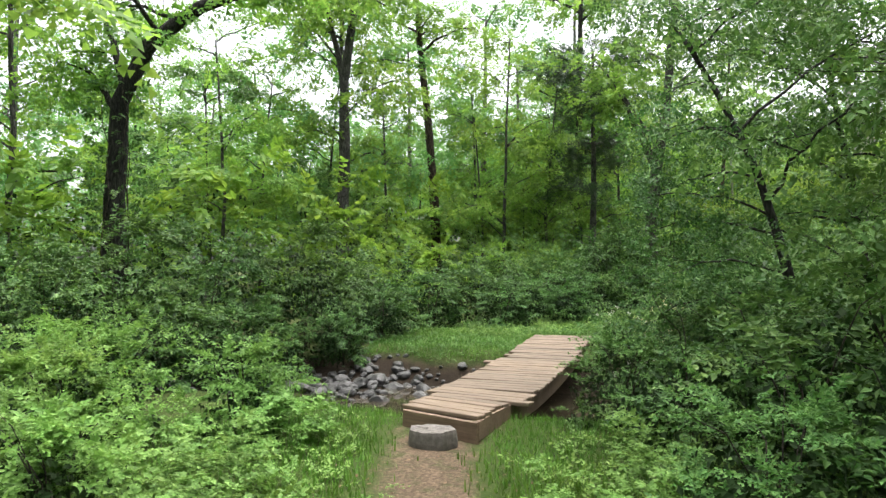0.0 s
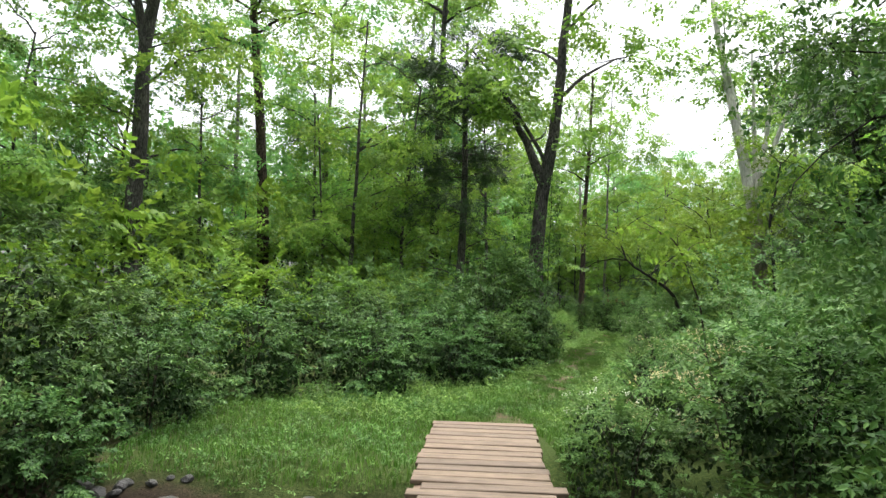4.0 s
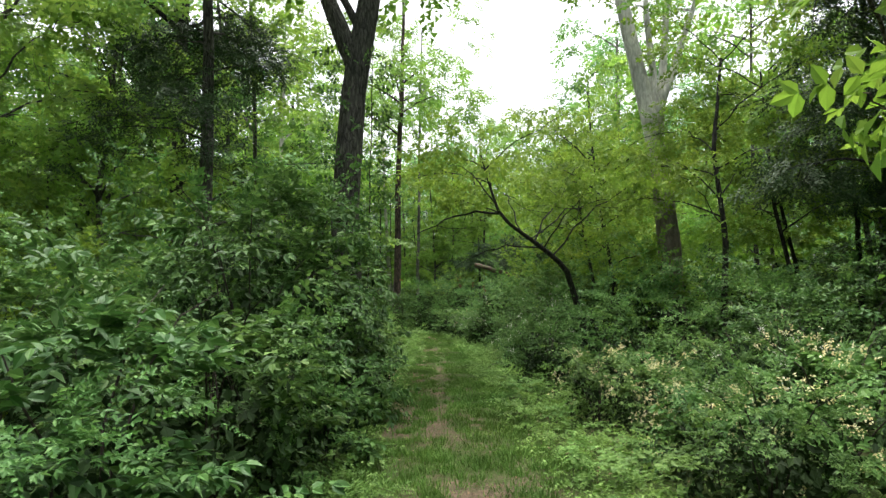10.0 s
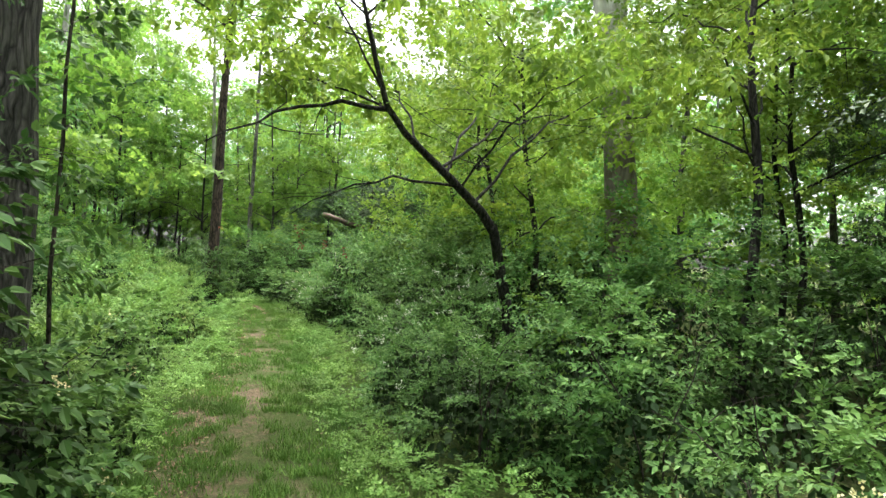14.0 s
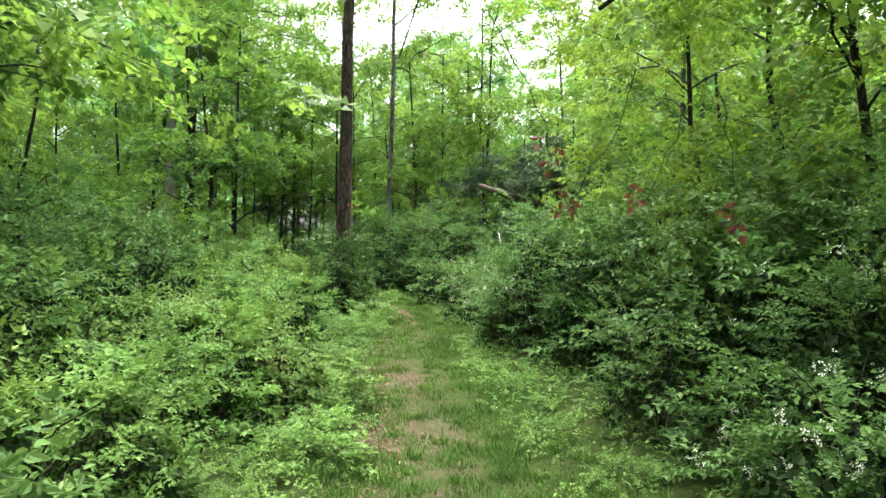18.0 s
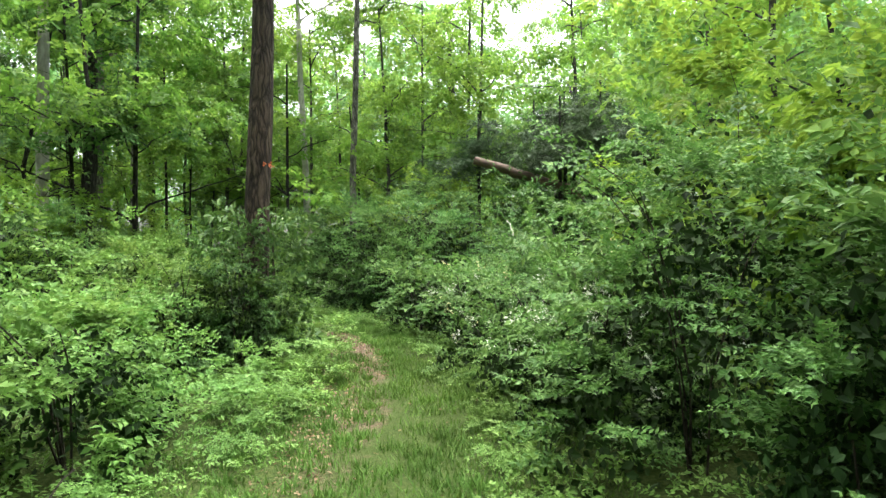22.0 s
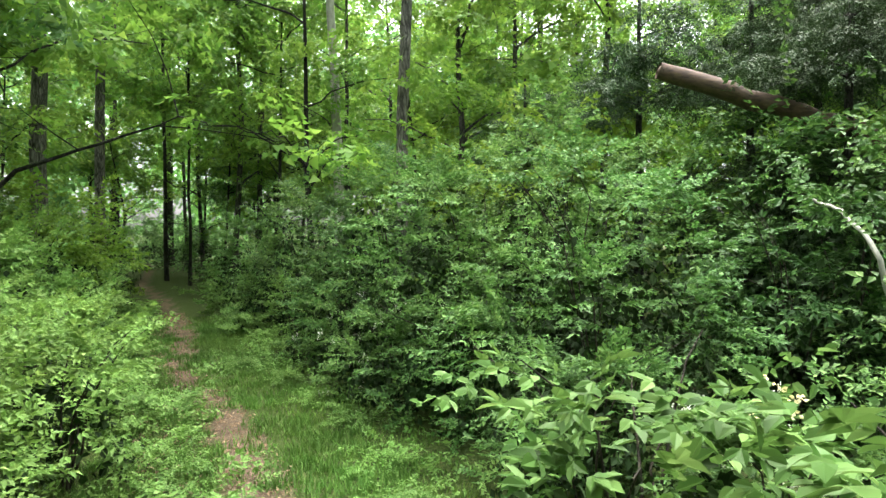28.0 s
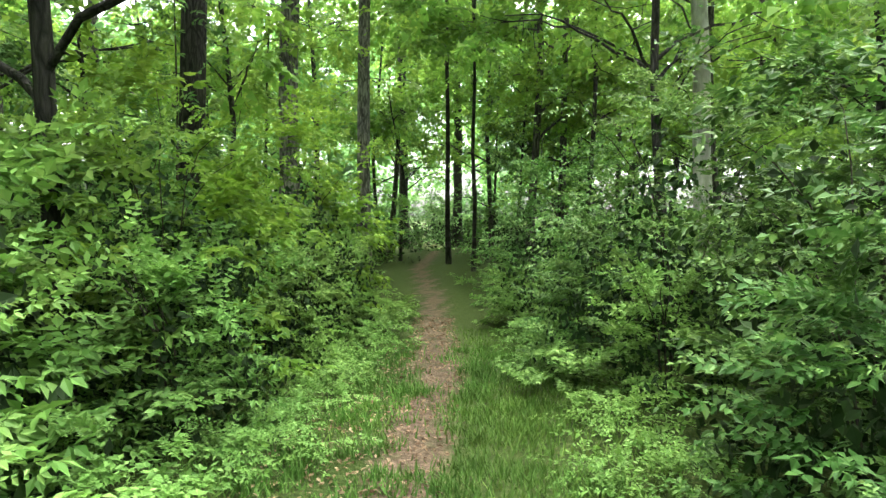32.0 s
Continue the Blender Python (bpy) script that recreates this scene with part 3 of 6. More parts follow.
def stones():
    rng = np.random.default_rng(8)
    shapes = []
    for k in range(6):
        bm = bmesh.new()
        bmesh.ops.create_icosphere(bm, subdivisions=2, radius=1)
        cuts = [(Vector((random.Random(k * 9 + q).gauss(0, 1), random.Random(k * 7 + q).gauss(0, 1), random.Random(k * 5 + q).gauss(0, 0.7))).normalized(), 0.55 + 0.06 * q) for q in range(6)]
        for v in bm.verts:
            c = v.co.copy()
            for way, far_side in cuts:
                over = c.dot(way) - far_side
                if over > 0:
                    c -= way * over * 0.9
            f = 1 + 0.1 * noise.noise(c * 1.3 + Vector((k * 7, 0, 0))) + 0.1 * noise.noise(c * 3 + Vector((0, k * 5, 0)))
            v.co = Vector((c.x * f * (1 + 0.1 * k % 0.3), c.y * f, max(-0.5, round(c.z * f * 3.2) / 3.2 * 0.3 + c.z * f * 0.36)))
        me = bpy.data.meshes.new("stone")
        bm.to_mesh(me)
        bm.free()
        me.materials.append(M_ROCK)
        shapes.append(me)
    n = 0
    while n < 300:
        x, y = rng.uniform(-6.5, -0.9), rng.uniform(2.2, 8.0)
        if n > 110:
            x, y = rng.normal(-2.8, 0.8), rng.normal(6.1, 0.85)
        if n < 110 and rng.random() < 0.25:
            x = rng.uniform(0.7, 2.5)
        c = channel(np.array([x]), np.array([y]))[0]
        if c < 0.15 or (x > -2.2 and 3.6 < y < 6.2 and rng.random() < 0.9) or (y < 3.0 and rng.random() < 0.5):
            continue
        s = rng.choice([0.04, 0.06, 0.085, 0.12, 0.18], p=[0.3, 0.28, 0.23, 0.13, 0.06])
        ob = new("stone", shapes[rng.integers(6)])
        ob.matrix_basis = pose(x, y, gz(x, y) + 0.25 * s, rng.normal() * 12, rng.normal() * 12, rng.uniform(0, 360)) @ Matrix.Diagonal((s, s * rng.uniform(0.7, 1.1), s, 1))
        tagged(ob, "grey weathered stone lying in the stream bed", "stone", "stones in the stream")
        n += 1


stones()


# ---- plants ----
def unit(rng, n):
    u = rng.normal(size=(n, 3))
    return u / np.linalg.norm(u, axis=1)[:, None]


def dome(rng, R, H, clumps, per, tmpl, scale, core, low=0.04, shoots=6):
    """Leaf sprays of a bush: several lobes, each hung with flat leafy branch ends that shade those below, a core
    coloured dark as the shade inside, and some long shoots.
    """
    k = int(6 + 4.5 * R)
    az = (np.arange(k) * 2.4 + rng.uniform(0, 6.28)) + rng.normal(size=k) * 0.25
    up = np.clip((np.arange(k) + 0.5) / k * 0.95 + rng.normal(size=k) * 0.06, 0.05, 0.97)
    flat = np.sqrt(1 - up ** 2)
    lobe_u = np.stack([flat * np.cos(az), flat * np.sin(az), up], 1)
    size = R * rng.uniform(0.32, 0.52, k)
    mid = lobe_u * np.stack([R - size, R - size, H - 0.9 * size], 1) * rng.uniform(0.82, 1.04, k)[:, None]
    mid[:, 2] = np.maximum(mid[:, 2], low * H + 0.35 * size)
    lobe = rng.choice(k, size=clumps, p=size ** 2 / (size ** 2).sum())
    v = unit(rng, clumps) + 0.75 * lobe_u[lobe] + np.array([0, 0, 0.35])
    v /= np.linalg.norm(v, axis=1)[:, None]
    tuft = mid[lobe] + v * (size[lobe] * rng.uniform(0.8, 1.12, clumps))[:, None] * np.array([1, 1, min(1.15, max(0.75, 0.7 * H / R))])
    tuft[:, 2] = np.clip(tuft[:, 2], 0.05 + 0.1 * scale, H * 1.04)
    inner = None
    sets = []
    for t in tmpl:
        n = max(1, clumps * per // len(tmpl))
        c = rng.integers(clumps, size=n)
        b = v[c] * np.array([1, 1, 0.3]) + np.array([0, 0, 0.05])
        b /= np.linalg.norm(b, axis=1)[:, None]
        side = np.cross(b, np.array([0, 0, 1.0]))
        back = rng.uniform(0, 1, n) ** 0.8
        lr = rng.choice([-1.0, 1.0], n) * np.minimum(1, back * 2.5) * rng.uniform(0.4, 1.0, n)
        d = b + side * (0.9 * lr)[:, None] + rng.normal(size=(n, 3)) * 0.16 + np.array([0, 0, -0.1])
        s = scale * rng.uniform(0.7, 1.3, n)
        p = tuft[c] - b * (back * 1.9 * scale)[:, None] + rng.normal(size=(n, 3)) * scale * np.array([0.12, 0.12, 0.06]) - np.array([0, 0, 0.22 * scale]) * (1 - back)[:, None]
        p -= d / np.linalg.norm(d, axis=1)[:, None] * (0.3 * s)[:, None]
        p[:, 2] = np.maximum(p[:, 2], 0.03 + 0.1 * rng.random(n) * scale)
        sets.append(place_sprays(t, p, d, s, rng, ups=np.array([0, 0, 0.85]) + 0.45 * v[c]))
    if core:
        # close inner layer of leaves under the lobes, coloured near black as inner shade
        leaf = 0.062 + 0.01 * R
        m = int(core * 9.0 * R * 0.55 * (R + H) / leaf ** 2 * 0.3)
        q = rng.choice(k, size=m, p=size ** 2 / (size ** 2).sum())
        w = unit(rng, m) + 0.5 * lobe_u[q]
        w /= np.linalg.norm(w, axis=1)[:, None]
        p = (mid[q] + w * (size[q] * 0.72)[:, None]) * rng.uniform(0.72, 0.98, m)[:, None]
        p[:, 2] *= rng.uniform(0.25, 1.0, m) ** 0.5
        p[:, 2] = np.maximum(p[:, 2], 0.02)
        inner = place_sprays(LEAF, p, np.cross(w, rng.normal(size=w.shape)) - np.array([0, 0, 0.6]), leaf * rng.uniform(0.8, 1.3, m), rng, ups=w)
    for i in range(shoots):
        a = rng.uniform(0, 2 * np.pi)
        o = np.array([0.5 * R * math.cos(a), 0.5 * R * math.sin(a), rng.uniform(0.6, 0.88) * H])
        e = o + np.array([0.5 * R * math.cos(a), 0.5 * R * math.sin(a), rng.uniform(-0.12, 0.26) * H])
        m = 9
        p = curve_pts(o, e, (0, 0, 0.08 * H), m, rng)
        d = np.tile(e - o, (m, 1)) + rng.normal(size=(m, 3)) * 0.25 * R
        sets.append(place_sprays(tmpl[i % len(tmpl)], p, d, scale * np.linspace(1.1, 0.55, m) * rng.uniform(0.8, 1.1, m), rng, 0.7))
    return tuft, inner, sets


def shrub(label, R, H, clumps, per, tmpl, scale, mat, seed, stems=5, low=0.04, category="shrub", extra=None, core=1.0, shoots=6):
    """A bush: arching stems, tufts of leafy sprays, and blossom where extra names it."""
    rng = np.random.default_rng(seed)
    top = tagged(new("shrub"), label, category)
    for i in range(stems):
        g = Geo()
        a, r, h = rng.uniform(0, 2 * np.pi), R * rng.uniform(0.35, 0.8), H * rng.uniform(0.6, 0.95)
        end = (r * math.cos(a), r * math.sin(a), h)
        g.tube(curve_pts((0.06 * math.cos(a), 0.06 * math.sin(a), -0.05), end, (-0.12 * math.cos(a) * R, -0.12 * math.sin(a) * R, 0.15 * H), 6, rng, 0.02), np.linspace(0.011, 0.003, 6), 3)
        child("stem", g.mesh("stem", M_TWIG), top)
    tuft, inner, sets = dome(rng, R, H, clumps, per, tmpl, scale, core, low, shoots)
    leafage = child("foliage", join_sprays("foliage", sets, mat), top)
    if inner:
        child("inner_foliage", join_sprays("inner_foliage", [inner], M_INNER_SHADE), top, "inner leaves coloured dark as shade inside the bush")
    if extra:
        emat, n, sz = extra
        k = rng.integers(len(tuft), size=n)
        c = tuft[k] + np.array([0, 0, 0.05]) + rng.normal(size=(n, 3)) * 0.04
        p = np.repeat(c, 13, axis=0)
        p += rng.normal(size=p.shape) * sz * 2.3
        child("blossom", join_sprays("blossom", [place_sprays(PETALS, p, rng.normal(size=p.shape), np.full(len(p), sz), rng, 0.3)], emat), leafage, "small pale blossoms among the leaves")
    return top


PETALS = spray_template(1, 0.9, 0.8, 70, seed=44)


def put(ob, x, y, s=1.0, turn=None, rng=random, dz=0.0, sz=None):
    m = pose(x, y, gz(x, y) + dz, 0, 0, rng.uniform(0, 360) if turn is None else turn) @ Matrix.Diagonal((s, s, sz or s, 1))
    return copy_thing(ob, m)


def crown_sprays(base, centres, spread, count, tmpl, scale, rng, flat=0.5):
    """Flat pads of leafy sprays, one above the other round the ends of the limbs, with gaps between them."""
    sets = []
    centres = np.asarray(centres, float)
    pads = max(len(centres), count // 12)
    k = np.arange(pads) % len(centres)
    u = unit(rng, pads)
    hub = centres[k] + u * (rng.uniform(0.15, 1, pads) ** 0.6)[:, None] * np.array([spread, spread, spread * flat])
    wide = spread * rng.uniform(0.3, 0.62, pads)
    tilt = rng.normal(size=(pads, 2)) * 0.16 - 0.12 * u[:, :2]
    for t in tmpl:
        per = max(1, count // len(tmpl))
        c = rng.integers(pads, size=per)
        a = rng.uniform(0, 2 * np.pi, per)
        r = rng.uniform(0, 1, per) ** 0.7
        out = np.stack([np.cos(a), np.sin(a)], 1)
        rise = (out * tilt[c]).sum(1)
        p = hub[c] + np.concatenate([out * (r * wide[c])[:, None], (rise * r * wide[c] - 0.16 * wide[c] * r * r + rng.normal(size=per) * 0.1 * spread)[:, None]], 1)
        d = np.concatenate([out + rng.normal(size=(per, 2)) * 0.3, (rise - 0.35 + rng.normal(size=per) * 0.3)[:, None]], 1)
        off, _ = trail_info(p[:, 0] + base[0], p[:, 1] + base[1])
        free = (np.abs(off) > 1.5) | (p[:, 2] + base[2] > 3.1)
        p, d, m = p[free], d[free], int(free.sum())
        if m:
            sets.append(place_sprays(t, p, d, scale * rng.uniform(0.7, 1.3, m), rng, 0.62))
    return sets


def tree(label, line, radii, limbs, crown, mat_bark, mat_leaf, seed, name="tree", sides=10, twigs=True, bare=0.0):
    """line: points of the trunk. limbs: (height fraction, direction degrees, length, rise, radius). crown: (count, spread, templates, spray length, flatness)."""
    rng = np.random.default_rng(seed)
    top = tagged(new(name), label, "tree")
    line = np.asarray(line, float)
    base = line[0].copy()
    line = line - base
    # resample the trunk
    seg = np.concatenate([[0], np.cumsum(np.linalg.norm(np.diff(line, axis=0), axis=1))])
    t = np.linspace(0, seg[-1], 16)
    fine = np.stack([np.interp(t, seg, line[:, i]) for i in range(3)], 1)
    fine[1:] += np.cumsum(rng.normal(size=(15, 3)) * 0.012 * seg[-1] / 8, axis=0) * np.array([1, 1, 0])
    rr = np.interp(t, [0, seg[-1]], radii)
    rr[0] *= 1.35
    rr[1] *= 1.06
    fine[0, 2] -= 0.15
    g = Geo()
    g.tube(fine, rr, sides, 0.035, rng)
    child("trunk", g.mesh("trunk", mat_bark), top)
    centres = [fine[-1]]
    for num, (hf, az, ln, rise, r) in enumerate(limbs):
        i = hf * 15
        a = np.array([np.interp(i, np.arange(16), fine[:, k]) for k in range(3)])
        b = a + np.array([ln * math.sin(radians(az)), ln * math.cos(radians(az)), rise])
        pts = curve_pts(a, b, (0, 0, 0.1 * ln), 9, rng, 0.014 * ln)
        lg = Geo()
        lg.tube(pts, np.linspace(r, r * 0.25, 9), 5 if r > 0.03 else 4, 0.03, rng)
        if twigs:
            for _ in range(3):
                q = pts[rng.integers(3, 8)]
                e = q + rng.normal(size=3) * np.array([0.3, 0.3, 0.2]) * ln
                lg.tube(curve_pts(q, e, rng.normal(size=3) * 0.06 * ln, 5, rng), np.linspace(r * 0.35, r * 0.08, 5), 3)
                if hf >= bare:
                    centres.append(e)
        child("limb", lg.mesh("limb", mat_bark), top)
        if hf >= bare:
            centres += [pts[5], pts[7], pts[8]]
    count, spread, tmpl, sl, flat = crown
    if count:
        child("crown", join_sprays("crown", crown_sprays(base, centres[1:] if len(centres) > 1 else centres, spread, count, tmpl, sl, rng, flat), mat_leaf), top)
    top.location = base
    return top


def auto_limbs(rng, n, low, high, ln, rise, r):
    return [(rng.uniform(low, high), i * 137.5 + rng.uniform(-25, 25), ln * rng.uniform(0.7, 1.25), rise * rng.uniform(0.4, 1.4), r * rng.uniform(0.7, 1.2)) for i in range(n)]


# ---- trees standing where they are seen ----
R = random.Random(11)
NR = np.random.default_rng(12)
BIG = (900, 1.35, SPRAY_CANOPY, 0.5, 0.6)


def tall_tree(label, x, y, r, h, lean=(0, 0), bark=None, leaf=None, low=0.35, limbs=9, crown=BIG, seed=1, ln=3.0):
    rng = random.Random(seed)
    z = gz(x, y)
    line = [(x, y, z), (x + 0.4 * lean[0], y + 0.4 * lean[1], z + 0.45 * h), (x + lean[0], y + lean[1], z + h)]
    return tree(label, line, (r, r * 0.35), auto_limbs(rng, limbs, low, 0.98, ln, 1.1, r * 0.28), crown, bark or M_BARK, leaf or M_CANOPY, seed)


# dark forked tree by the stream
tree("dark twisted tree with a forked ivy-hung trunk by the stream", [(-9.05, 7.3, gz(-9.05, 7.3)), (-9.1, 7.3, 2.5), (-9.0, 7.3, 5.0), (-8.4, 7.4, 6.1), (-7.4, 7.7, 6.9), (-5.6, 8.1, 7.5)], (0.27, 0.1),
     [(0.5, 285, 1.3, 1.3, 0.09), (0.56, 300, 1.8, 2.2, 0.1), (0.8, 80, 2.4, 0.4, 0.07), (0.95, 60, 2.5, -0.2, 0.06), (0.7, 200, 2.2, 1.4, 0.06), (0.9, 110, 2.6, 0.9, 0.06), (0.85, 250, 2.4, 0.6, 0.05), (0.75, 275, 2.6, 0.5, 0.05), (0.95, 10, 2.4, 0.8, 0.05)],
     (1100, 1.15, SPRAY_CANOPY, 0.38, 0.5), M_BARK_DARK, M_CANOPY, 21)
tree("tall grey tree with a forked trunk", [(-9.9, 20.8, gz(-9.9, 20.8)), (-9.95, 20.8, 5), (-9.95, 20.9, 9.0), (-9.5, 20.9, 12), (-9.1, 21, 17)], (0.3, 0.1),
     [(0.53, 262, 1.2, 5.0, 0.16), (0.56, 250, 2.6, 3.0, 0.05), (0.45, 100, 2.4, 1.2, 0.05), (0.66, 120, 2.6, 1.6, 0.06), (0.75, 200, 2.6, 1.2, 0.06), (0.85, 60, 2.4, 1.4, 0.05), (0.9, 300, 2.6, 1.2, 0.05), (0.97, 180, 2.2, 1, 0.05), (0.38, 280, 2.6, 0.8, 0.04)], BIG, M_BARK, M_CANOPY, 22)
tall_tree("tall slim straight tree with brown bark", -8.25, 29.6, 0.3, 19, (-1.6, 0), M_BARK_BROWN, seed=23, low=0.55)
tall_tree("dark straight tree behind the cedar", -1.35, 32.2, 0.27, 18, (0.3, 0), M_BARK_DARK, seed=24, low=0.5)
tree("large ivy-clad tree with a pale forked upper trunk", [(2.1, 21.0, gz(2.1, 21.0)), (2.08, 21.0, 3.0), (2.2, 21.0, 5.0), (2.55, 21.0, 6.6), (2.8, 21, 9.5), (3.2, 21.1, 14)], (0.25, 0.09),
     [(0.36, 275, 1.5, 3.2, 0.17), (0.4, 290, 2.6, 4.0, 0.07), (0.55, 80, 2.4, 1.6, 0.07), (0.62, 330, 2.4, 1.4, 0.06), (0.7, 120, 2.6, 1.4, 0.06), (0.8, 230, 2.6, 1.2, 0.05), (0.9, 40, 2.4, 1.2, 0.05), (0.97, 160, 2.2, 1, 0.05)], BIG, M_BARK, M_CANOPY, 26)
tall_tree("slim forked tree behind the thicket", -4.5, 35, 0.14, 9, (2.0, 0), M_BARK_DARK, seed=27, low=0.3, crown=(560, 1.1, SPRAY_CANOPY, 0.45, 0.6))
tall_tree("slim dark tree behind the thicket", -7.4, 44.5, 0.16, 12, (0.2, 0), M_BARK_DARK, seed=28, low=0.3)
tall_tree("leaning tree with rough brown bark and ivy at its foot", 6.2, 35.05, 0.155, 14, (0.9, 1.6), bark=M_BARK_BROWN, seed=29, low=0.45, ln=1.5, crown=(520, 1.0, SPRAY_CANOPY, 0.42, 0.6))
tall_tree("slim tree with pale grey bark", 9.45, 44.1, 0.1, 16, (0.5, 0), M_BARK_GREY, seed=30, low=0.5)
tall_tree("thin tree with whitish bark", 9.35, 49.6, 0.13, 16, (-0.4, 0), M_BARK_PALE, seed=31, low=0.5)
tall_tree("thin pale tree among saplings", 2.4, 44.2, 0.16, 15, (0.2, 0), M_BARK_PALE, seed=32, low=0.45)
tall_tree("straight grey tree beside the trail", 3.75, 52.3, 0.14, 16, (0.2, 0), M_BARK_GREY, seed=33, low=0.5)
tall_tree("ivy-hung dark tree beside the trail", 2.8, 47.7, 0.18, 13, (0.7, 0), M_BARK_DARK, seed=34, low=0.35)
tall_tree("grey tree with a forked top", 2.8, 51.0, 0.2, 15, (0.2, 0), M_BARK_GREY, seed=35, low=0.4)
tall_tree("slim dark tree in the far wood", 4.7, 57.0, 0.065, 14, seed=36, bark=M_BARK_DARK)
tall_tree("slim dark tree in the far wood", 5.6, 54.7, 0.045, 13, seed=37, bark=M_BARK_DARK)
tall_tree("slim dark tree in the far wood", 3.6, 66.7, 0.2, 16, seed=38, bark=M_BARK_DARK)
tall_tree("slim dark tree in the far wood", 1.5, 66.3, 0.2, 16, seed=39, bark=M_BARK_DARK)

# cedar with dark drooping sprays
tree("dark red cedar with bare lower branches", [(-0.15, 23.6, gz(-0.15, 23.6)), (-0.1, 23.6, 6), (-0.1, 23.6, 10.5)], (0.17, 0.05),
     auto_limbs(random.Random(5), 30, 0.15, 0.97, 1.7, 0.2, 0.028), (5200, 0.62, SPRAY_NEEDLE, 0.34, 0.5), M_BARK, M_CEDAR, 25, bare=0.42)

# pale many-stemmed tree
tree("pale-barked tree whose trunk divides into several white stems", [(10.1, 23.8, gz(10.1, 23.8)), (10.05, 23.8, 2.8), (9.9, 23.9, 5.0), (9.3, 24.5, 9.5), (8.9, 24.9, 13)], (0.29, 0.09),
     [(0.33, 20, 1.0, 6.5, 0.14), (0.36, 60, 1.8, 7.0, 0.13), (0.4, 90, 2.6, 6.0, 0.11), (0.8, 200, 1.5, 1.5, 0.05), (0.7, 330, 1.6, 1.8, 0.05)],
     (380, 1.3, SPRAY_CANOPY, 0.5, 0.6), M_BARK_SYC, M_CANOPY, 40)

# small tree leaning over the trail
tree("small dark tree leaning in an arch over the trail", [(7.4, 22.9, gz(7.4, 22.9)), (7.0, 22.65, 1.2), (6.55, 22.35, 2.02), (5.75, 22.1, 2.48), (5.0, 21.8, 2.87), (4.8, 21.7, 3.35), (4.6, 21.6, 3.95)], (0.085, 0.014),
     [(0.56, 300, 1.7, -0.35, 0.017), (0.79, 290, 1.6, -0.4, 0.024), (0.78, 305, 1.1, 0.3, 0.014), (0.72, 345, 1.9, 0.9, 0.018), (0.82, 230, 1.7, 0.5, 0.015), (0.55, 160, 1.6, 1.1, 0.016), (0.6, 50, 2.0, 1.3, 0.02), (0.5, 90, 2.0, 1.5, 0.02), (0.88, 20, 1.7, 0.8, 0.013), (0.95, 270, 1.7, 0.3, 0.012), (0.95, 130, 1.6, 0.8, 0.012), (0.66, 10, 2.3, 1.2, 0.018), (0.62, 75, 2.4, 0.9, 0.017), (0.9, 310, 1.5, 0.2, 0.011)],
     (1500, 0.6, SPRAY_OVAL[2:], 0.2, 0.4), M_BARK_DARK, M_YELLOW, 41)
# thin leafy trees behind it
for bx, by, sd, hh in ((9.3, 26.2, 141, 5.5), (10.6, 28.4, 142, 6.5), (8.9, 24.6, 143, 5.0), (11.3, 30.7, 144, 6.5), (11.2, 21.6, 145, 6.0), (12.4, 22.6, 146, 6.5)):
    tree("thin dark-stemmed tree with hanging yellow-green leaves", [(bx, by, gz(bx, by)), (bx + 0.15, by, 1.8), (bx - 0.1, by + 0.1, 3.4), (bx - 0.4, by - 0.1, hh)], (0.06, 0.02),
         auto_limbs(random.Random(sd), 12, 0.32, 1.0, 1.9, 0.7, 0.02), (1000, 0.72, SPRAY_CANOPY, 0.27, 0.5), M_BARK_DARK, M_YELLOW, sd)

# trees on the right bank with low limbs reaching over the stream
for bx, by, sd in ((5.0, 4.4, 42), (4.4, 6.0, 43), (4.4, 0.4, 44)):
    rr = random.Random(sd)
    tree("dark small-leaved tree with low limbs near the bridge", [(bx, by, gz(bx, by)), (bx - 0.2, by + 0.1, 2.0), (bx - 0.5, by + 0.2, 4.2), (bx - 0.7, by + 0.3, 6.0)], (0.07, 0.025),
         [(0.22 + 0.09 * k, 285 + rr.uniform(-50, 50), rr.uniform(1.5, 2.3), rr.uniform(-0.1, 1.0), 0.022) for k in range(8)] + [(0.4 + 0.15 * k, 90 + 60 * k, 1.8, 0.8, 0.035) for k in range(4)],
         (2500, 0.66, SPRAY_SMALL, 0.22, 0.5), M_BARK_DARK, M_SHRUB, sd)
# arching tree whose branches droop beside the bridge's end
tree("dark arching tree with long drooping branches beside the footbridge", [(2.9, 3.5, gz(2.9, 3.5)), (2.75, 3.5, 1.3), (2.4, 3.55, 2.6), (1.95, 3.6, 3.6), (1.5, 3.6, 4.3)], (0.075, 0.02),
     [(0.35, 280, 1.3, -0.2, 0.018), (0.4, 240, 1.4, 0.0, 0.018), (0.48, 300, 1.4, 0.1, 0.018), (0.52, 265, 1.3, 0.2, 0.016), (0.6, 320, 1.6, -0.1, 0.016), (0.66, 215, 1.6, 0.0, 0.016), (0.72, 280, 1.2, -0.4, 0.014), (0.8, 340, 1.5, 0.3, 0.014), (0.86, 200, 1.5, 0.3, 0.014), (0.95, 60, 1.6, 0.6, 0.016), (0.9, 120, 1.6, 0.5, 0.016), (0.6, 20, 1.8, 0.8, 0.02), (0.55, 160, 1.8, 0.8, 0.02), (0.7, 90, 1.8, 1.2, 0.02)],
     (2400, 0.5, SPRAY_SMALL, 0.17, 0.45), M_BARK_DARK, M_DARK, 48)
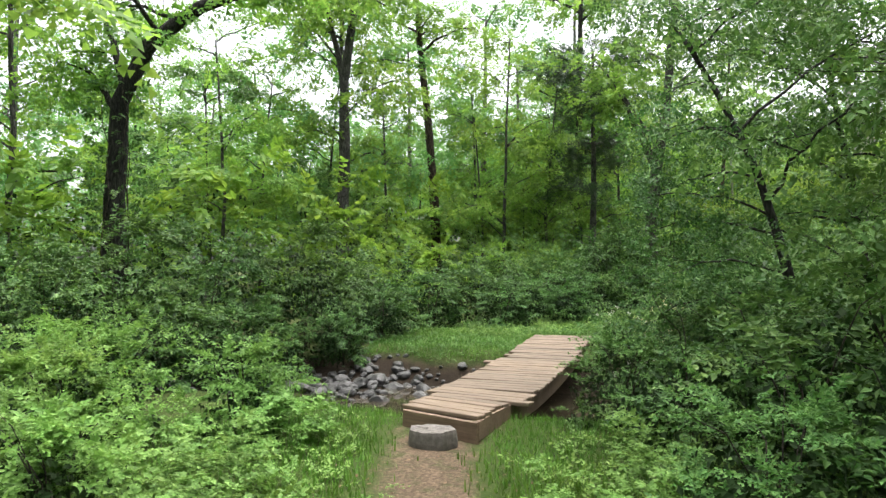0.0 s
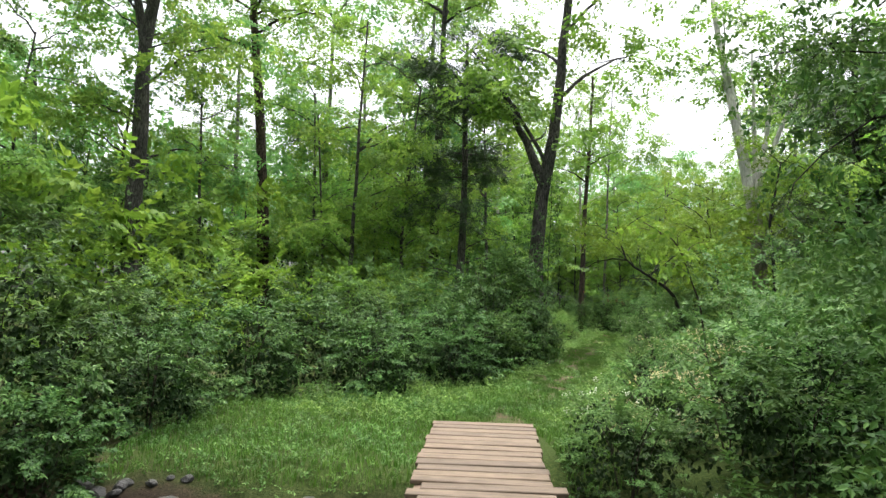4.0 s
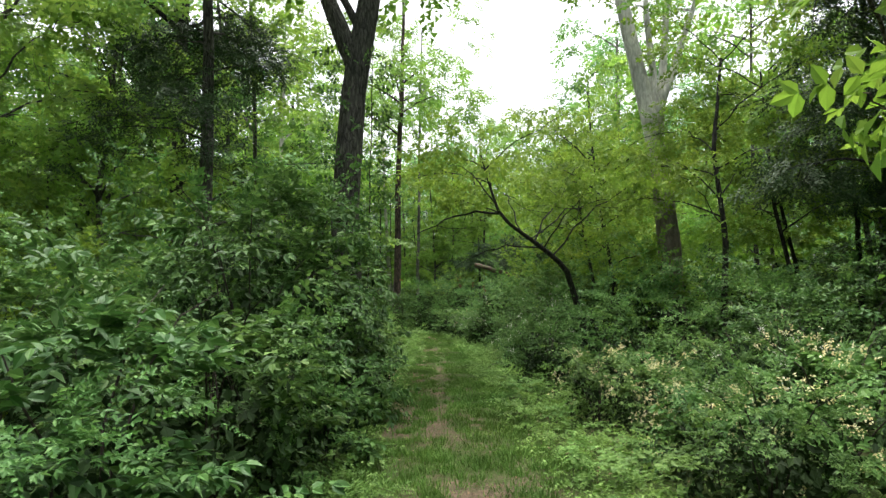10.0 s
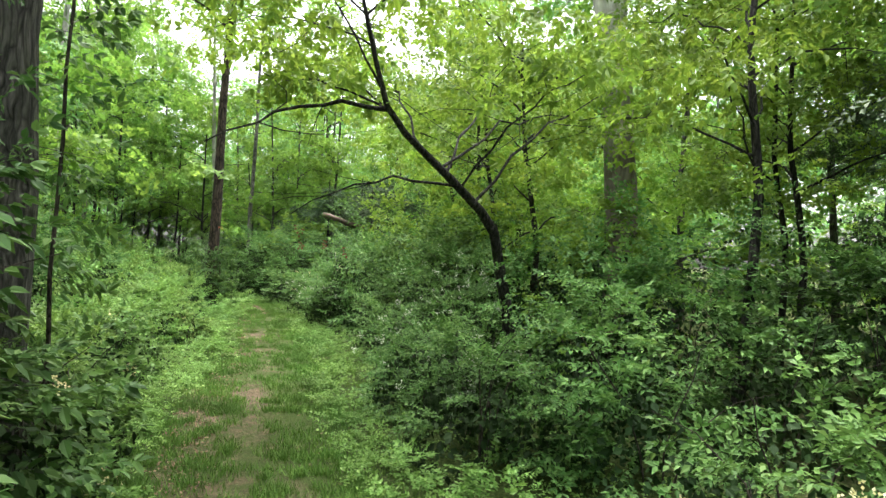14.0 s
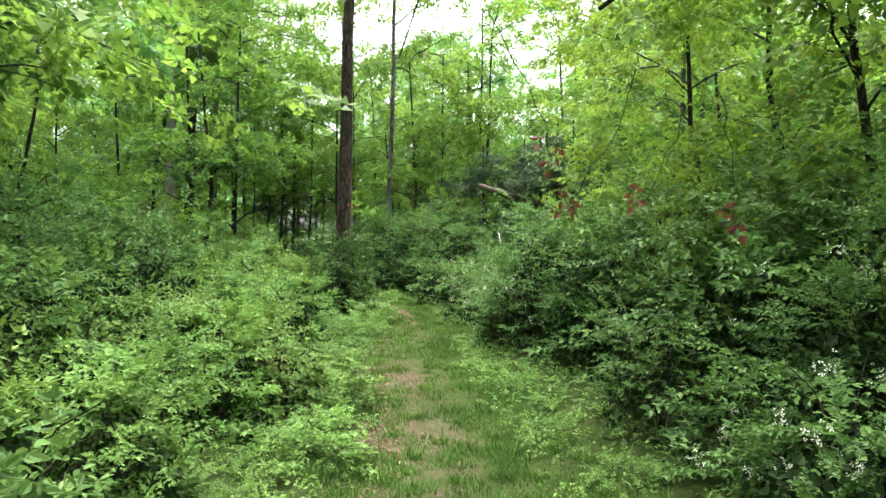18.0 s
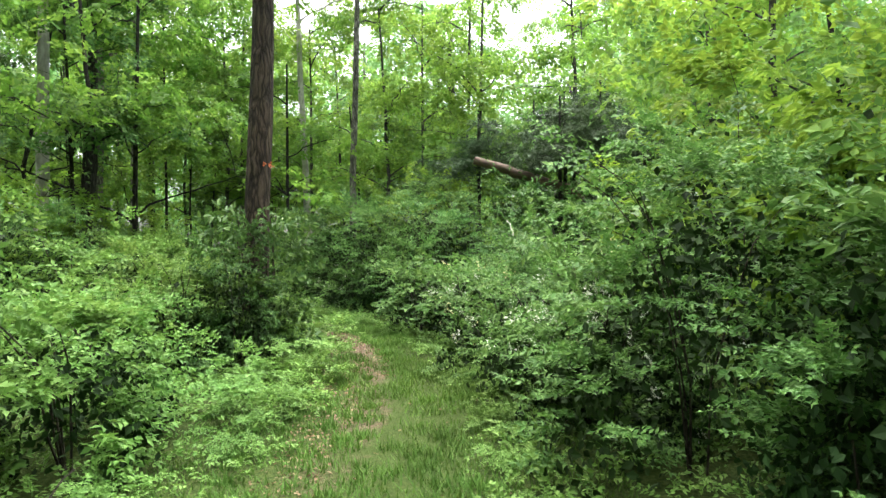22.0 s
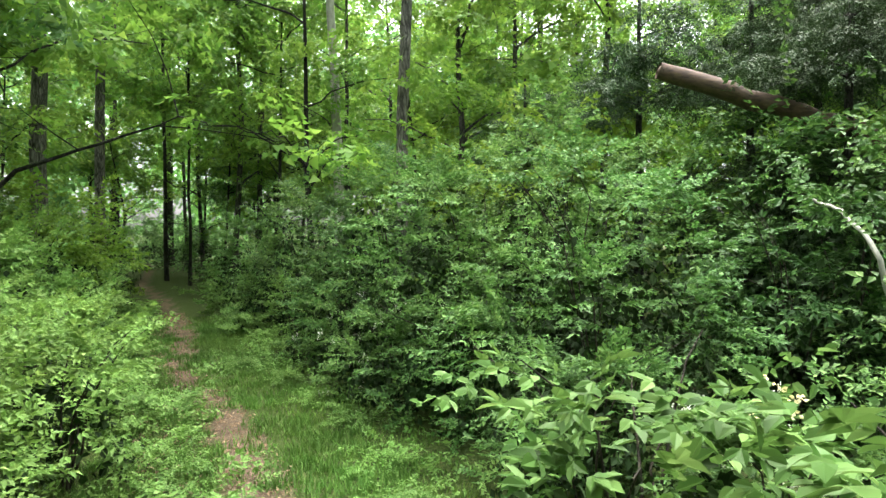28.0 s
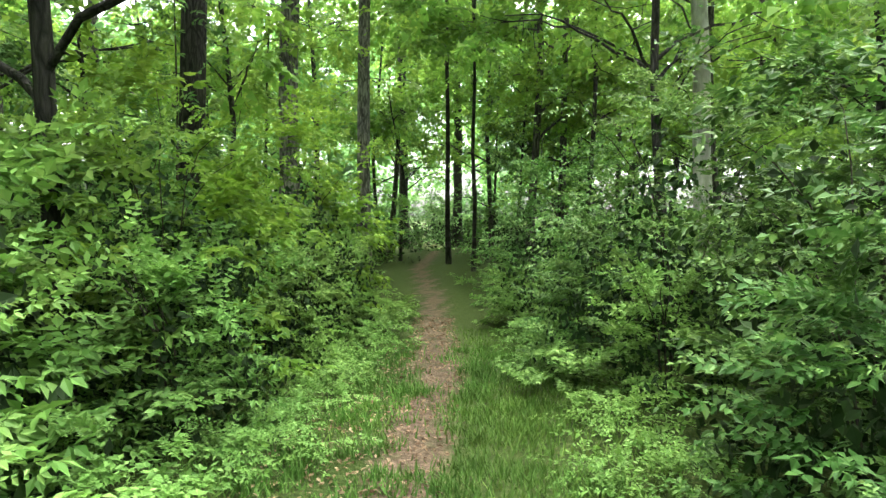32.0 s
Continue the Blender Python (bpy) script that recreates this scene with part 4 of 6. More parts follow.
# bough with large bright leaves above the trail's edge
tree("slender sapling with large bright drooping leaves", [(4.3, 13.6, gz(4.3, 13.6)), (4.1, 13.5, 1.6), (3.6, 13.3, 2.7), (2.9, 13.0, 3.0)], (0.02, 0.008),
     [(0.6, 250, 0.6, 0.2, 0.012), (0.75, 200, 0.6, 0.15, 0.01), (0.85, 290, 0.6, 0.1, 0.01), (0.7, 60, 0.6, 0.3, 0.01)], (46, 0.3, SPRAY_OVAL, 0.34, 0.7), M_TWIG, M_YELLOW, 45)

# dark cedar at the edge of the wood, and a thin curved tree
CEDAR = tree("dense dark cedar at the edge of the wood", [(9.6, 17.8, gz(9.6, 17.8)), (9.6, 17.8, 4), (9.6, 17.8, 9)], (0.15, 0.04),
     auto_limbs(random.Random(6), 16, 0.12, 0.97, 1.5, 0.1, 0.03), (3000, 0.62, SPRAY_NEEDLE, 0.36, 0.7), M_BARK_DARK, M_CEDAR, 46)
# copies added as dark masses where the wood lies in shade
for cx, cy, cs in ((12.2, 42, 0.5), (13.4, 41.4, 0.52), (14.6, 40.4, 0.58), (11.3, 43.6, 0.42), (11.2, 18.6, 0.75), (11.8, 17.4, 1.1), (13.6, 18.4, 1.0), (13.1, 39.7, 0.48), (15.1, 42.3, 0.6), (12.6, 18.9, 0.8), (12.7, 21.2, 0.55), (13.6, 20.2, 0.6), (14, 41, 0.54), (14.3, 38.4, 0.48)):
    put(CEDAR, cx, cy, cs, rng=R)
tree("thin curved dark tree among the bushes", [(8.9, 20.9, gz(8.9, 20.9)), (9.1, 20.8, 2.5), (9.0, 20.9, 4.2), (9.5, 21.1, 6.0)], (0.07, 0.025),
     auto_limbs(random.Random(7), 12, 0.4, 1.0, 1.7, 0.8, 0.02), (1000, 0.7, SPRAY_OVAL[2:], 0.22, 0.45), M_BARK_DARK, M_YELLOW, 47)

# broken log caught high in the thicket
lg = Geo()
lg.tube(curve_pts((13.3, 39.7, 2.5), (11.28, 40.23, 3.12), (0, 0, 0), 10, NR, 0.015), [0.11, 0.11, 0.108, 0.106, 0.104, 0.1, 0.1, 0.095, 0.09, 0.08], 12, 0.06, NR)
lg.tube(curve_pts((11.31, 40.22, 3.11), (11.27, 40.23, 3.12), (0, 0, 0), 3, NR), [0.08, 0.06, 0.004], 12, 0.1, NR)
lg.tube(curve_pts((13.25, 39.7, 2.52), (14.2, 39.5, -0.1), (0.3, 0, 0.3), 8, NR, 0.02), np.linspace(0.11, 0.14, 8), 12, 0.05, NR)

# ---- bush kinds ----
KINDS = {
    "dark": shrub("dense dark green honeysuckle bush beside the trail", 0.95, 1.55, 74, 7, SPRAY_OVAL, 0.165, M_DARK, 1, core=1.0),
    "rose": shrub("arching multiflora rose bush with small leaves", 1.0, 1.4, 84, 8, SPRAY_SMALL, 0.148, M_SHRUB, 2, core=1.0, shoots=9),
    "rose_b": shrub("arching rose bush with small white blossoms", 1.0, 1.35, 84, 8, SPRAY_SMALL, 0.148, M_SHRUB, 3, extra=(M_FLOWER, 22, 0.013), core=1.0, shoots=9),
    "honey": shrub("honeysuckle bush with cream blossoms", 0.9, 1.1, 56, 6, SPRAY_OVAL, 0.17, M_SHRUB, 4, extra=(M_CREAM, 34, 0.02), core=1.0),
    "weed": shrub("clump of bright green broad-leaved weeds", 0.6, 0.68, 36, 5, SPRAY_OVAL[3:], 0.14, M_WEED, 5, stems=4, category="plant", core=0.5, shoots=3),
    "fern": shrub("low clump of feathery green weeds", 0.5, 0.36, 24, 4, SPRAY_FINE, 0.17, M_WEED, 6, stems=3, category="plant", core=0.4, shoots=2),
    "tallweed": shrub("tall leafy bright green weeds", 0.7, 1.2, 80, 5, SPRAY_SMALL[1:], 0.19, M_WEED, 7, stems=5, category="plant", core=1.0, shoots=9),
    "tall": shrub("tall arching bush with dense small leaves", 1.5, 2.7, 225, 7, SPRAY_SMALL, 0.175, M_SHRUB, 9, core=1.0, shoots=12),
    "talldark": shrub("tall dark bush with broad leaves", 1.3, 2.4, 160, 6, SPRAY_OVAL[2:], 0.175, M_DARK, 10, core=1.0, shoots=10),
    "yellow": shrub("tall vine-covered bush with yellow-green leaves", 1.6, 3.4, 120, 6, SPRAY_OVAL, 0.24, M_YELLOW, 8, core=1.0, shoots=12),
    "tall_b": shrub("tall arching rose bush with white blossom clusters", 1.5, 2.7, 225, 7, SPRAY_SMALL, 0.175, M_SHRUB, 14, core=1.0, shoots=14, extra=(M_FLOWER, 44, 0.014)),
    "large": shrub("bush with large drooping bright green leaves", 0.75, 1.25, 56, 5, SPRAY_LARGE, 0.15, M_SHRUB, 13, core=1.0, shoots=5, extra=(M_CREAM, 4, 0.018)),
}
BACK = {
    "dark": shrub("dense dark green bush behind the first row", 0.95, 1.55, 44, 5, SPRAY_SMALL, 0.24, M_DARK, 101, core=0.8, shoots=4, stems=3),
    "rose": shrub("arching small-leaved bush behind the first row", 1.0, 1.4, 46, 5, SPRAY_SMALL[1:], 0.23, M_SHRUB, 102, core=0.8, shoots=6, stems=3),
    "tall": shrub("tall arching bush behind the first row", 1.5, 2.7, 84, 5, SPRAY_SMALL[1:], 0.31, M_SHRUB, 103, core=0.8, shoots=8, stems=3),
    "talldark": shrub("tall dark bush behind the first row", 1.3, 2.4, 78, 5, SPRAY_SMALL, 0.28, M_DARK, 104, core=0.8, shoots=6, stems=3),
    "tallweed": shrub("tall green weeds behind the first row", 0.7, 1.2, 40, 5, SPRAY_SMALL, 0.22, M_WEED, 105, core=0.8, shoots=5, stems=3, category="plant"),
}
LOD = {}
for k, (Rr, Hh, sc, m) in {"dark": (0.95, 1.55, 0.25, M_DARK), "rose": (1.0, 1.4, 0.27, M_SHRUB), "tall": (1.5, 2.7, 0.33, M_SHRUB), "yellow": (1.6, 3.4, 0.38, M_YELLOW), "weed": (0.6, 0.62, 0.25, M_WEED)}.items():
    _r = np.random.default_rng(len(k))
    _, inner, sets = dome(_r, Rr, Hh, 26, 3, [SPRAY_BROAD[1]] if k != "rose" else [SPRAY_SMALL[1]], sc, 0.22, shoots=3)
    vv, ff, nn = [], [], 0
    for v, f in sets:
        vv.append(v)
        ff.append(f + nn)
        nn += len(v)
    LOD[k] = (np.concatenate(vv), np.concatenate(ff), m, inner)
LOD["tall_b"] = LOD["tall"]
LOD["rose_b"] = LOD["honey"] = LOD["rose"]
LOD["tallweed"] = LOD["fern"] = LOD["weed"]
LOD["talldark"] = LOD["large"] = LOD["dark"]
MID = {}
for k, (Rr, Hh, cl, tm, sc, m) in {"dark": (0.95, 1.55, 44, [SPRAY_SMALL[1]], 0.24, M_DARK), "rose": (1.0, 1.4, 44, [SPRAY_SMALL[1]], 0.23, M_SHRUB), "tall": (1.5, 2.7, 70, [SPRAY_SMALL[1]], 0.31, M_SHRUB), "talldark": (1.3, 2.4, 66, [SPRAY_SMALL[1]], 0.26, M_DARK), "yellow": (1.6, 3.4, 70, [SPRAY_BROAD[2]], 0.3, M_YELLOW), "tallweed": (0.7, 1.2, 36, [SPRAY_SMALL[2]], 0.2, M_WEED)}.items():
    _r = np.random.default_rng(len(k) + 5)
    _, inner, sets = dome(_r, Rr, Hh, cl, 5, tm, sc, 0.4, shoots=6)
    vv, ff, nn = [], [], 0
    for v, f in sets:
        vv.append(v)
        ff.append(f + nn)
        nn += len(v)
    MID[k] = (np.concatenate(vv), np.concatenate(ff), m, inner)
MID["rose_b"] = MID["honey"] = MID["rose"]
MID["large"] = MID["dark"]
MID["tall_b"] = MID["tall"]
RADIUS = {"dark": 0.95, "rose": 1.0, "rose_b": 1.0, "honey": 0.9, "tallweed": 0.7, "tall": 1.5, "tall_b": 1.5, "talldark": 1.3, "yellow": 1.6, "large": 0.75}
SPOTS = {k: [] for k in KINDS}
taken = []


def try_spot(kind, x, y, s, gap, sz=None):
    d, _ = trail_info(np.array([x]), np.array([y]))
    need = 0.92 * RADIUS.get(kind, 0.0) * s + 0.42
    if kind in RADIUS and abs(d[0]) < need:
        d2, _ = trail_info(np.array([x + 0.02]), np.array([y]))
        d3, _ = trail_info(np.array([x]), np.array([y + 0.02]))
        gx, gy = (d2[0] - d[0]) / 0.02, (d3[0] - d[0]) / 0.02
        push = (need - abs(d[0])) * (1 if d[0] > 0 else -1)
        x, y = x + gx * push, y + gy * push
    for a, b, g in taken:
        if (x - a) ** 2 + (y - b) ** 2 < (0.5 * (gap + g)) ** 2:
            return False
    taken.append((x, y, gap))
    SPOTS[kind].append((x, y, s, sz or s))
    return True


def point_at(y0, off):
    i = int(np.searchsorted(TRAIL[:, 1], y0)) - 1
    i = max(0, min(i, len(TRAIL) - 2))
    a, b = TRAIL[i], TRAIL[i + 1]
    p = a + (b - a) * (y0 - a[1]) / (b[1] - a[1])
    d = (b - a) / np.linalg.norm(b - a)
    return p[0] + d[1] * off, p[1] - d[0] * off


def open_ground(x, y):
    """The stream, the bridge and the clearing stay free of bushes."""
    if channel(np.array([x]), np.array([y]))[0] > 0.1 and x < 0.85 and x > -5.5:
        return True
    if -1.6 < x < 0.95 and 0 < y < 11:
        return True
    if -3.4 < x < 1.0 and 6.5 < y < 10.5 + 0.9 * (x + 3.4):
        return True
    return False


def rows(side, y0, y1, edge, table):
    """table: (offset past the edge, step, kinds, size low, size high)."""
    for off, step, kinds, lo, hi in table:
        y = y0
        while y < y1:
            o = edge + off + R.uniform(-0.25, 0.25)
            x, yy = point_at(y, side * o)
            y += step * R.uniform(0.8, 1.2)
            if not open_ground(x, yy):
                s = R.uniform(lo, hi)
                try_spot(R.choice(kinds), x, yy, s, step * 0.75)


# tall growth that hides the feet of the trees
# by the stream and the near bank
GROWTH_A = (("tall", 3.3, 8.2, 0.75), ("tall", 4.6, 8.6, 1), ("tall", 3, 3, 0.75), ("tall", 3.2, 5.6, 0.85), ("tall", 4.3, 1.2, 0.95), ("talldark", 3.6, -0.6, 0.8), ("talldark", 4.6, -2.2, 0.9), ("tall", 5.4, 3.4, 1.1), ("tall", 5.6, 6.6, 1.2), ("talldark", 3.2, -2.6, 0.7), ("talldark", -6.2, 6.4, 1.2), ("talldark", -5, 8, 1.1), ("tall", 2.35, 4.3, 0.85), ("talldark", 2.2, 2.5, 0.72), ("tall", 2.4, 6.9, 0.8), ("dark", -4.9, 5.5, 1.05), ("talldark", -8.2, 5, 1), ("talldark", -7.4, 8.6, 1), ("talldark", -6.6, 2.6, 0.8), ("dark", -4.6, 6.2, 0.85), ("dark", -3.9, 7.1, 0.75), ("dark", -3.75, 8.8, 0.85), ("talldark", -5.5, 3.3, 1.0), ("talldark", -6.8, 3.1, 1.05), ("dark", -4.3, 3.0, 0.95), ("talldark", -5.1, 1.9, 0.75))
# along the first bend
GROWTH_B = (("talldark", 0.55, 17.4, 1.15), ("talldark", -0.6, 16.4, 0.8), ("talldark", -1.8, 15.6, 0.75), ("tall", -2.6, 17.6, 0.9), ("tall", 3.9, 10.6, 0.8), ("tall", 4.8, 12.6, 0.85), ("yellow", 6.2, 10.5, 0.8), ("tall", 6.6, 13.6, 1), ("talldark", 6, 16.6, 0.8), ("talldark", 7.6, 17.6, 0.9), ("tall", 9.4, 16, 1.1), ("talldark", 10.4, 18.2, 1.25), ("talldark", 11.6, 19.6, 1.3), ("talldark", 12.6, 18.3, 1.3), ("talldark", 10.6, 16.4, 1.2), ("large", 1.15, 16.7, 0.85), ("honey", 5.3, 17.5, 0.75), ("honey", 4.6, 16.9, 0.7), ("dark", -0.2, 14.2, 1.1), ("dark", 0.3, 15.4, 1.1), ("dark", 0.65, 16.5, 1.1), ("yellow", -4.5, 16, 0.8), ("yellow", -6.5, 15.2, 0.8), ("yellow", -8.6, 14.4, 0.8), ("yellow", -3, 18.8, 0.8), ("yellow", -6, 18.5, 0.9), ("yellow", -10, 18, 0.9), ("yellow", -8, 17.2, 0.9), ("yellow", -1.4, 19.6, 0.72), ("talldark", -0.3, 15.2, 0.95))
# around the leaning tree
GROWTH_C = (("talldark", 0.9, 19.1, 1.2), ("talldark", 1.6, 19.75, 1.05), ("talldark", 1.5, 20.4, 1.1), ("tall", -0.9, 18.5, 0.9), ("talldark", 9, 19.4, 1), ("tall", 8.4, 21.2, 0.9), ("talldark", 10.8, 20.6, 1.1), ("talldark", 11.4, 22.6, 1), ("tall", 7.6, 25.4, 0.85), ("talldark", 1.9, 20.2, 1), ("large", 2.95, 24.6, 0.9), ("tall", 1.5, 24.6, 0.85))
# along the middle of the trail
GROWTH_D = (("tall", 8.9, 26.6, 1.1), ("tall", 8.6, 28.6, 0.95), ("tall", 8.2, 30.2, 0.8), ("yellow", 10, 30, 1), ("tall", 9.6, 32, 1), ("yellow", 11, 32.6, 1.1), ("yellow", 9.6, 27.6, 0.9), ("yellow", 11.8, 28.6, 1.2), ("tall", 9.6, 34, 0.6), ("tall", 9.8, 35.4, 0.6), ("tall", 2.2, 27.4, 0.8), ("tall", 3, 31, 0.85))
# along the end of the trail
GROWTH_E = (("tall", 10.6, 36.4, 0.65), ("tall", 9.7, 38.6, 0.85), ("tall", 9.4, 40.4, 0.95), ("tall", 9, 42, 1), ("tall", 10.6, 40.8, 1.1), ("yellow", 10.8, 42.6, 1), ("talldark", 8.8, 43.8, 0.9), ("talldark", 12, 37, 1.1), ("talldark", 12.8, 40, 1.2), ("talldark", 12.3, 38.9, 1.1), ("talldark", 11.4, 38.6, 0.8), ("tall", 8.6, 42.4, 0.72), ("tallweed", 4.1, 37.6, 1.5), ("tallweed", 4.7, 40.6, 1.35), ("tallweed", 4.9, 41.6, 1.3), ("tallweed", 4.2, 43.4, 1.5), ("tallweed", 5.0, 39.6, 1.3), ("tall", 3.4, 46, 0.9), ("yellow", 4.6, 44.3, 0.72), ("yellow", 3.3, 42.2, 0.8), ("yellow", 4.7, 46.7, 0.72), ("yellow", 2.5, 39.8, 0.8), ("tallweed", 4.6, 42.5, 1.4), ("tall", 7.6, 47.4, 0.8), ("tall", 8.2, 45.4, 0.9))
for kind, x, y, s in (GROWTH_A + GROWTH_B + GROWTH_C + GROWTH_D + GROWTH_E):
    try_spot(kind, x, y, s, 0.7)
for kind, x, y, s, sz in (("talldark", 1.2, 18.45, 0.9, 1.3), ("talldark", 1.75, 19.55, 0.85, 1.4), ("talldark", 0.3, 18.3, 1.0, 1.35), ("talldark", 6.0, 34.45, 0.5, 0.68), ("rose_b", 8.15, 31.9, 0.8, 0.85), ("rose_b", 8.05, 30.9, 0.75, 0.8), ("rose_b", 8.35, 33.2, 0.8, 0.85), ("honey", 4.4, 17.6, 0.75, 0.8), ("large", 8.5, 31.7, 0.85, 1.3), ("large", 9.0, 35.3, 1.1, 1.05), ("large", 8.75, 36.5, 1.0, 1.0), ("large", 9.1, 34.3, 1.0, 1.0), ("large", 2.2, 20.6, 0.9, 0.9), ("large", 2.5, 21.6, 0.9, 0.9)):
    try_spot(kind, x, y, s, 0.3, sz)
LEFT_A = [(0.2, 0.75, ["fern", "weed"], 0.6, 0.9), (0.7, 0.9, ["dark", "dark", "rose"], 0.7, 0.95), (1.7, 1.15, ["dark", "rose"], 0.95, 1.1), (3.2, 1.6, ["dark", "rose"], 1.05, 1.25), (5.4, 2.2, ["rose", "dark"], 1.2, 1.4)]
RIGHT_A = [(0.2, 0.75, ["fern", "weed"], 0.6, 0.9), (0.8, 0.9, ["rose", "honey"], 0.65, 0.9), (1.9, 1.15, ["rose", "honey", "rose_b"], 0.85, 1.05), (3.5, 1.6, ["rose", "dark"], 1.0, 1.2), (5.6, 2.2, ["tall", "dark"], 0.7, 0.9)]
rows(-1, 10.5, 13, 0.9, LEFT_A)
rows(-1, 13, 19, 0.95, [(0.15, 0.75, ["fern", "weed"], 0.6, 0.9), (0.75, 0.9, ["dark", "dark", "rose"], 0.9, 1.15), (1.8, 1.15, ["dark", "rose"], 1.2, 1.4), (3.2, 1.6, ["dark", "rose"], 1.2, 1.4), (5.4, 2.2, ["rose", "dark"], 1.2, 1.4)])
rows(1, 9.3, 21, 0.95, RIGHT_A)
LEFT_B = [(0.15, 0.65, ["fern", "weed"], 0.6, 0.95), (0.8, 0.8, ["tallweed", "weed", "tallweed"], 0.75, 0.95), (1.7, 1.0, ["tallweed"], 0.95, 1.25), (3.2, 1.5, ["tall", "tallweed"], 0.65, 0.9), (5.2, 2.0, ["tall", "tall"], 0.8, 1.1)]
RIGHT_B = [(0.1, 0.8, ["fern"], 0.5, 0.75), (0.85, 0.95, ["rose", "rose_b"], 0.7, 0.9), (1.6, 1.15, ["tall", "tall_b", "tall"], 0.58, 0.75), (3.4, 1.7, ["tall", "yellow"], 0.75, 0.95), (5.6, 2.2, ["yellow", "yellow", "tall"], 0.9, 1.25)]
rows(-1, 19, 33.5, 0.9, LEFT_B)
rows(1, 21, 31, 0.9, RIGHT_B)
rows(1, 31, 43, 0.78, RIGHT_B)
rows(-1, 33.5, 48, 0.5, LEFT_B)
rows(1, 43, 52, 0.8, LEFT_B)
rows(-1, 48, 58, 0.7, LEFT_B[1:])
# near bank
rows(-1, -7, 1.6, 0.7, [(0.0, 0.5, ["weed", "fern"], 0.55, 0.8), (0.6, 0.5, ["weed"], 0.8, 1.0), (1.2, 0.55, ["weed", "tallweed"], 0.65, 0.85), (1.9, 0.6, ["weed", "tallweed", "weed"], 0.75, 0.95), (2.8, 0.75, ["weed", "tallweed"], 0.8, 0.95), (3.9, 1.2, ["weed", "dark"], 0.9, 1.1), (5.6, 1.8, ["dark"], 1.0, 1.2)])
rows(1, -7, 0.8, 0.75, [(0.1, 0.55, ["weed", "fern"], 0.5, 0.8), (0.9, 0.8, ["weed", "rose"], 0.6, 0.8), (1.8, 1.1, ["rose", "dark"], 0.9, 1.1), (3.3, 1.6, ["dark", "talldark"], 0.8, 1.1)])
rows(1, 1.0, 9.6, 1.3, [(0.1, 0.8, ["rose", "rose_b", "fern"], 0.55, 0.75), (1.0, 1.0, ["rose", "rose_b", "dark"], 0.85, 1.1), (2.3, 1.4, ["dark", "rose"], 1.1, 1.4), (4.4, 2.0, ["talldark"], 0.8, 1.1)])
# hedge beyond the stream
for x, y, s in ((-5.6, 6.6, 1.1), (-4.5, 8.2, 1.0), (-6.8, 8.4, 1.2), (-5.4, 9.8, 1.1), (-4.0, 10.0, 0.9), (-7.5, 6.2, 1.2), (-6.0, 3.2, 1.0), (-7.8, 4.2, 1.2), (-7.4, 2.4, 1.1), (-3.2, 11.0, 0.9), (-4.6, 12.0, 1.1), (-2.2, 12.2, 0.9), (-3.2, 13.0, 1.1), (-1.2, 13.0, 0.9), (-2.0, 14.2, 1.1), (-6.2, 11.6, 1.2), (-5.8, 13.8, 1.2), (-8.8, 8.0, 1.3), (-8.2, 10.4, 1.3), (-9.4, 5.0, 1.3), (-0.3, 12.9, 0.85), (-0.4, 14.4, 1.0)):
    try_spot("dark", x, y, s, 0.8)
# thickets further off
for _ in range(500):
    y = R.uniform(-4, 60)
    off = R.choice((-1, 1)) * R.uniform(7, 16)
    x, yy = point_at(y, off)
    if not open_ground(x, yy):
        try_spot(R.choice(["rose", "tall", "yellow", "yellow"]), x, yy, R.uniform(1.0, 1.4), 3.2, None)
# the bushes nearest the trail stand as things of their own; the rest are one joined thicket
every = [(abs(float(trail_info(np.array([x]), np.array([y]))[0][0])), kind, x, y, s, sz) for kind, spots in SPOTS.items() for x, y, s, sz in spots]
every.sort()
low = [e for e in every if e[1] in ("fern", "weed")]
every = [e for e in every if e[1] not in ("fern", "weed")]
near, rest = every[:300], every[300:]
used = set()
THICK, LOW, FULL = {}, {}, {}
near = [(d, "back " + k if k in BACK and d > 2.1 and y < 38.5 and not (-9 < x < 0 and y < 16) else k, x, y, s, sz) for d, k, x, y, s, sz in near]
for k in BACK:
    KINDS["back " + k] = BACK[k]
for d, kind, x, y, s, sz in near:
    proto = KINDS[kind]
    tagged(proto, group=kind + " clumps along the trail")
    if kind in used:
        put(proto, x, y, s, rng=R, sz=sz)
    used.add(kind)


def add_thick(kind, x, y, s, sz, full=False, mid=False):
    v, f, m, inner = FULL[kind] if full else MID[kind] if mid else LOD[kind]
    pick = R.random()
    c, sn = math.cos(pick * 6.283), math.sin(pick * 6.283)
    for vv, ff, mat in ((v, f, m), (*inner, M_INNER_SHADE)) if inner else ((v, f, m),):
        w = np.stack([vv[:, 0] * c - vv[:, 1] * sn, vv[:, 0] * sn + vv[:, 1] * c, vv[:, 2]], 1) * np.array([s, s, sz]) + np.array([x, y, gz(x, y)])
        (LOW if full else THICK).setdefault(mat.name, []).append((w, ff))


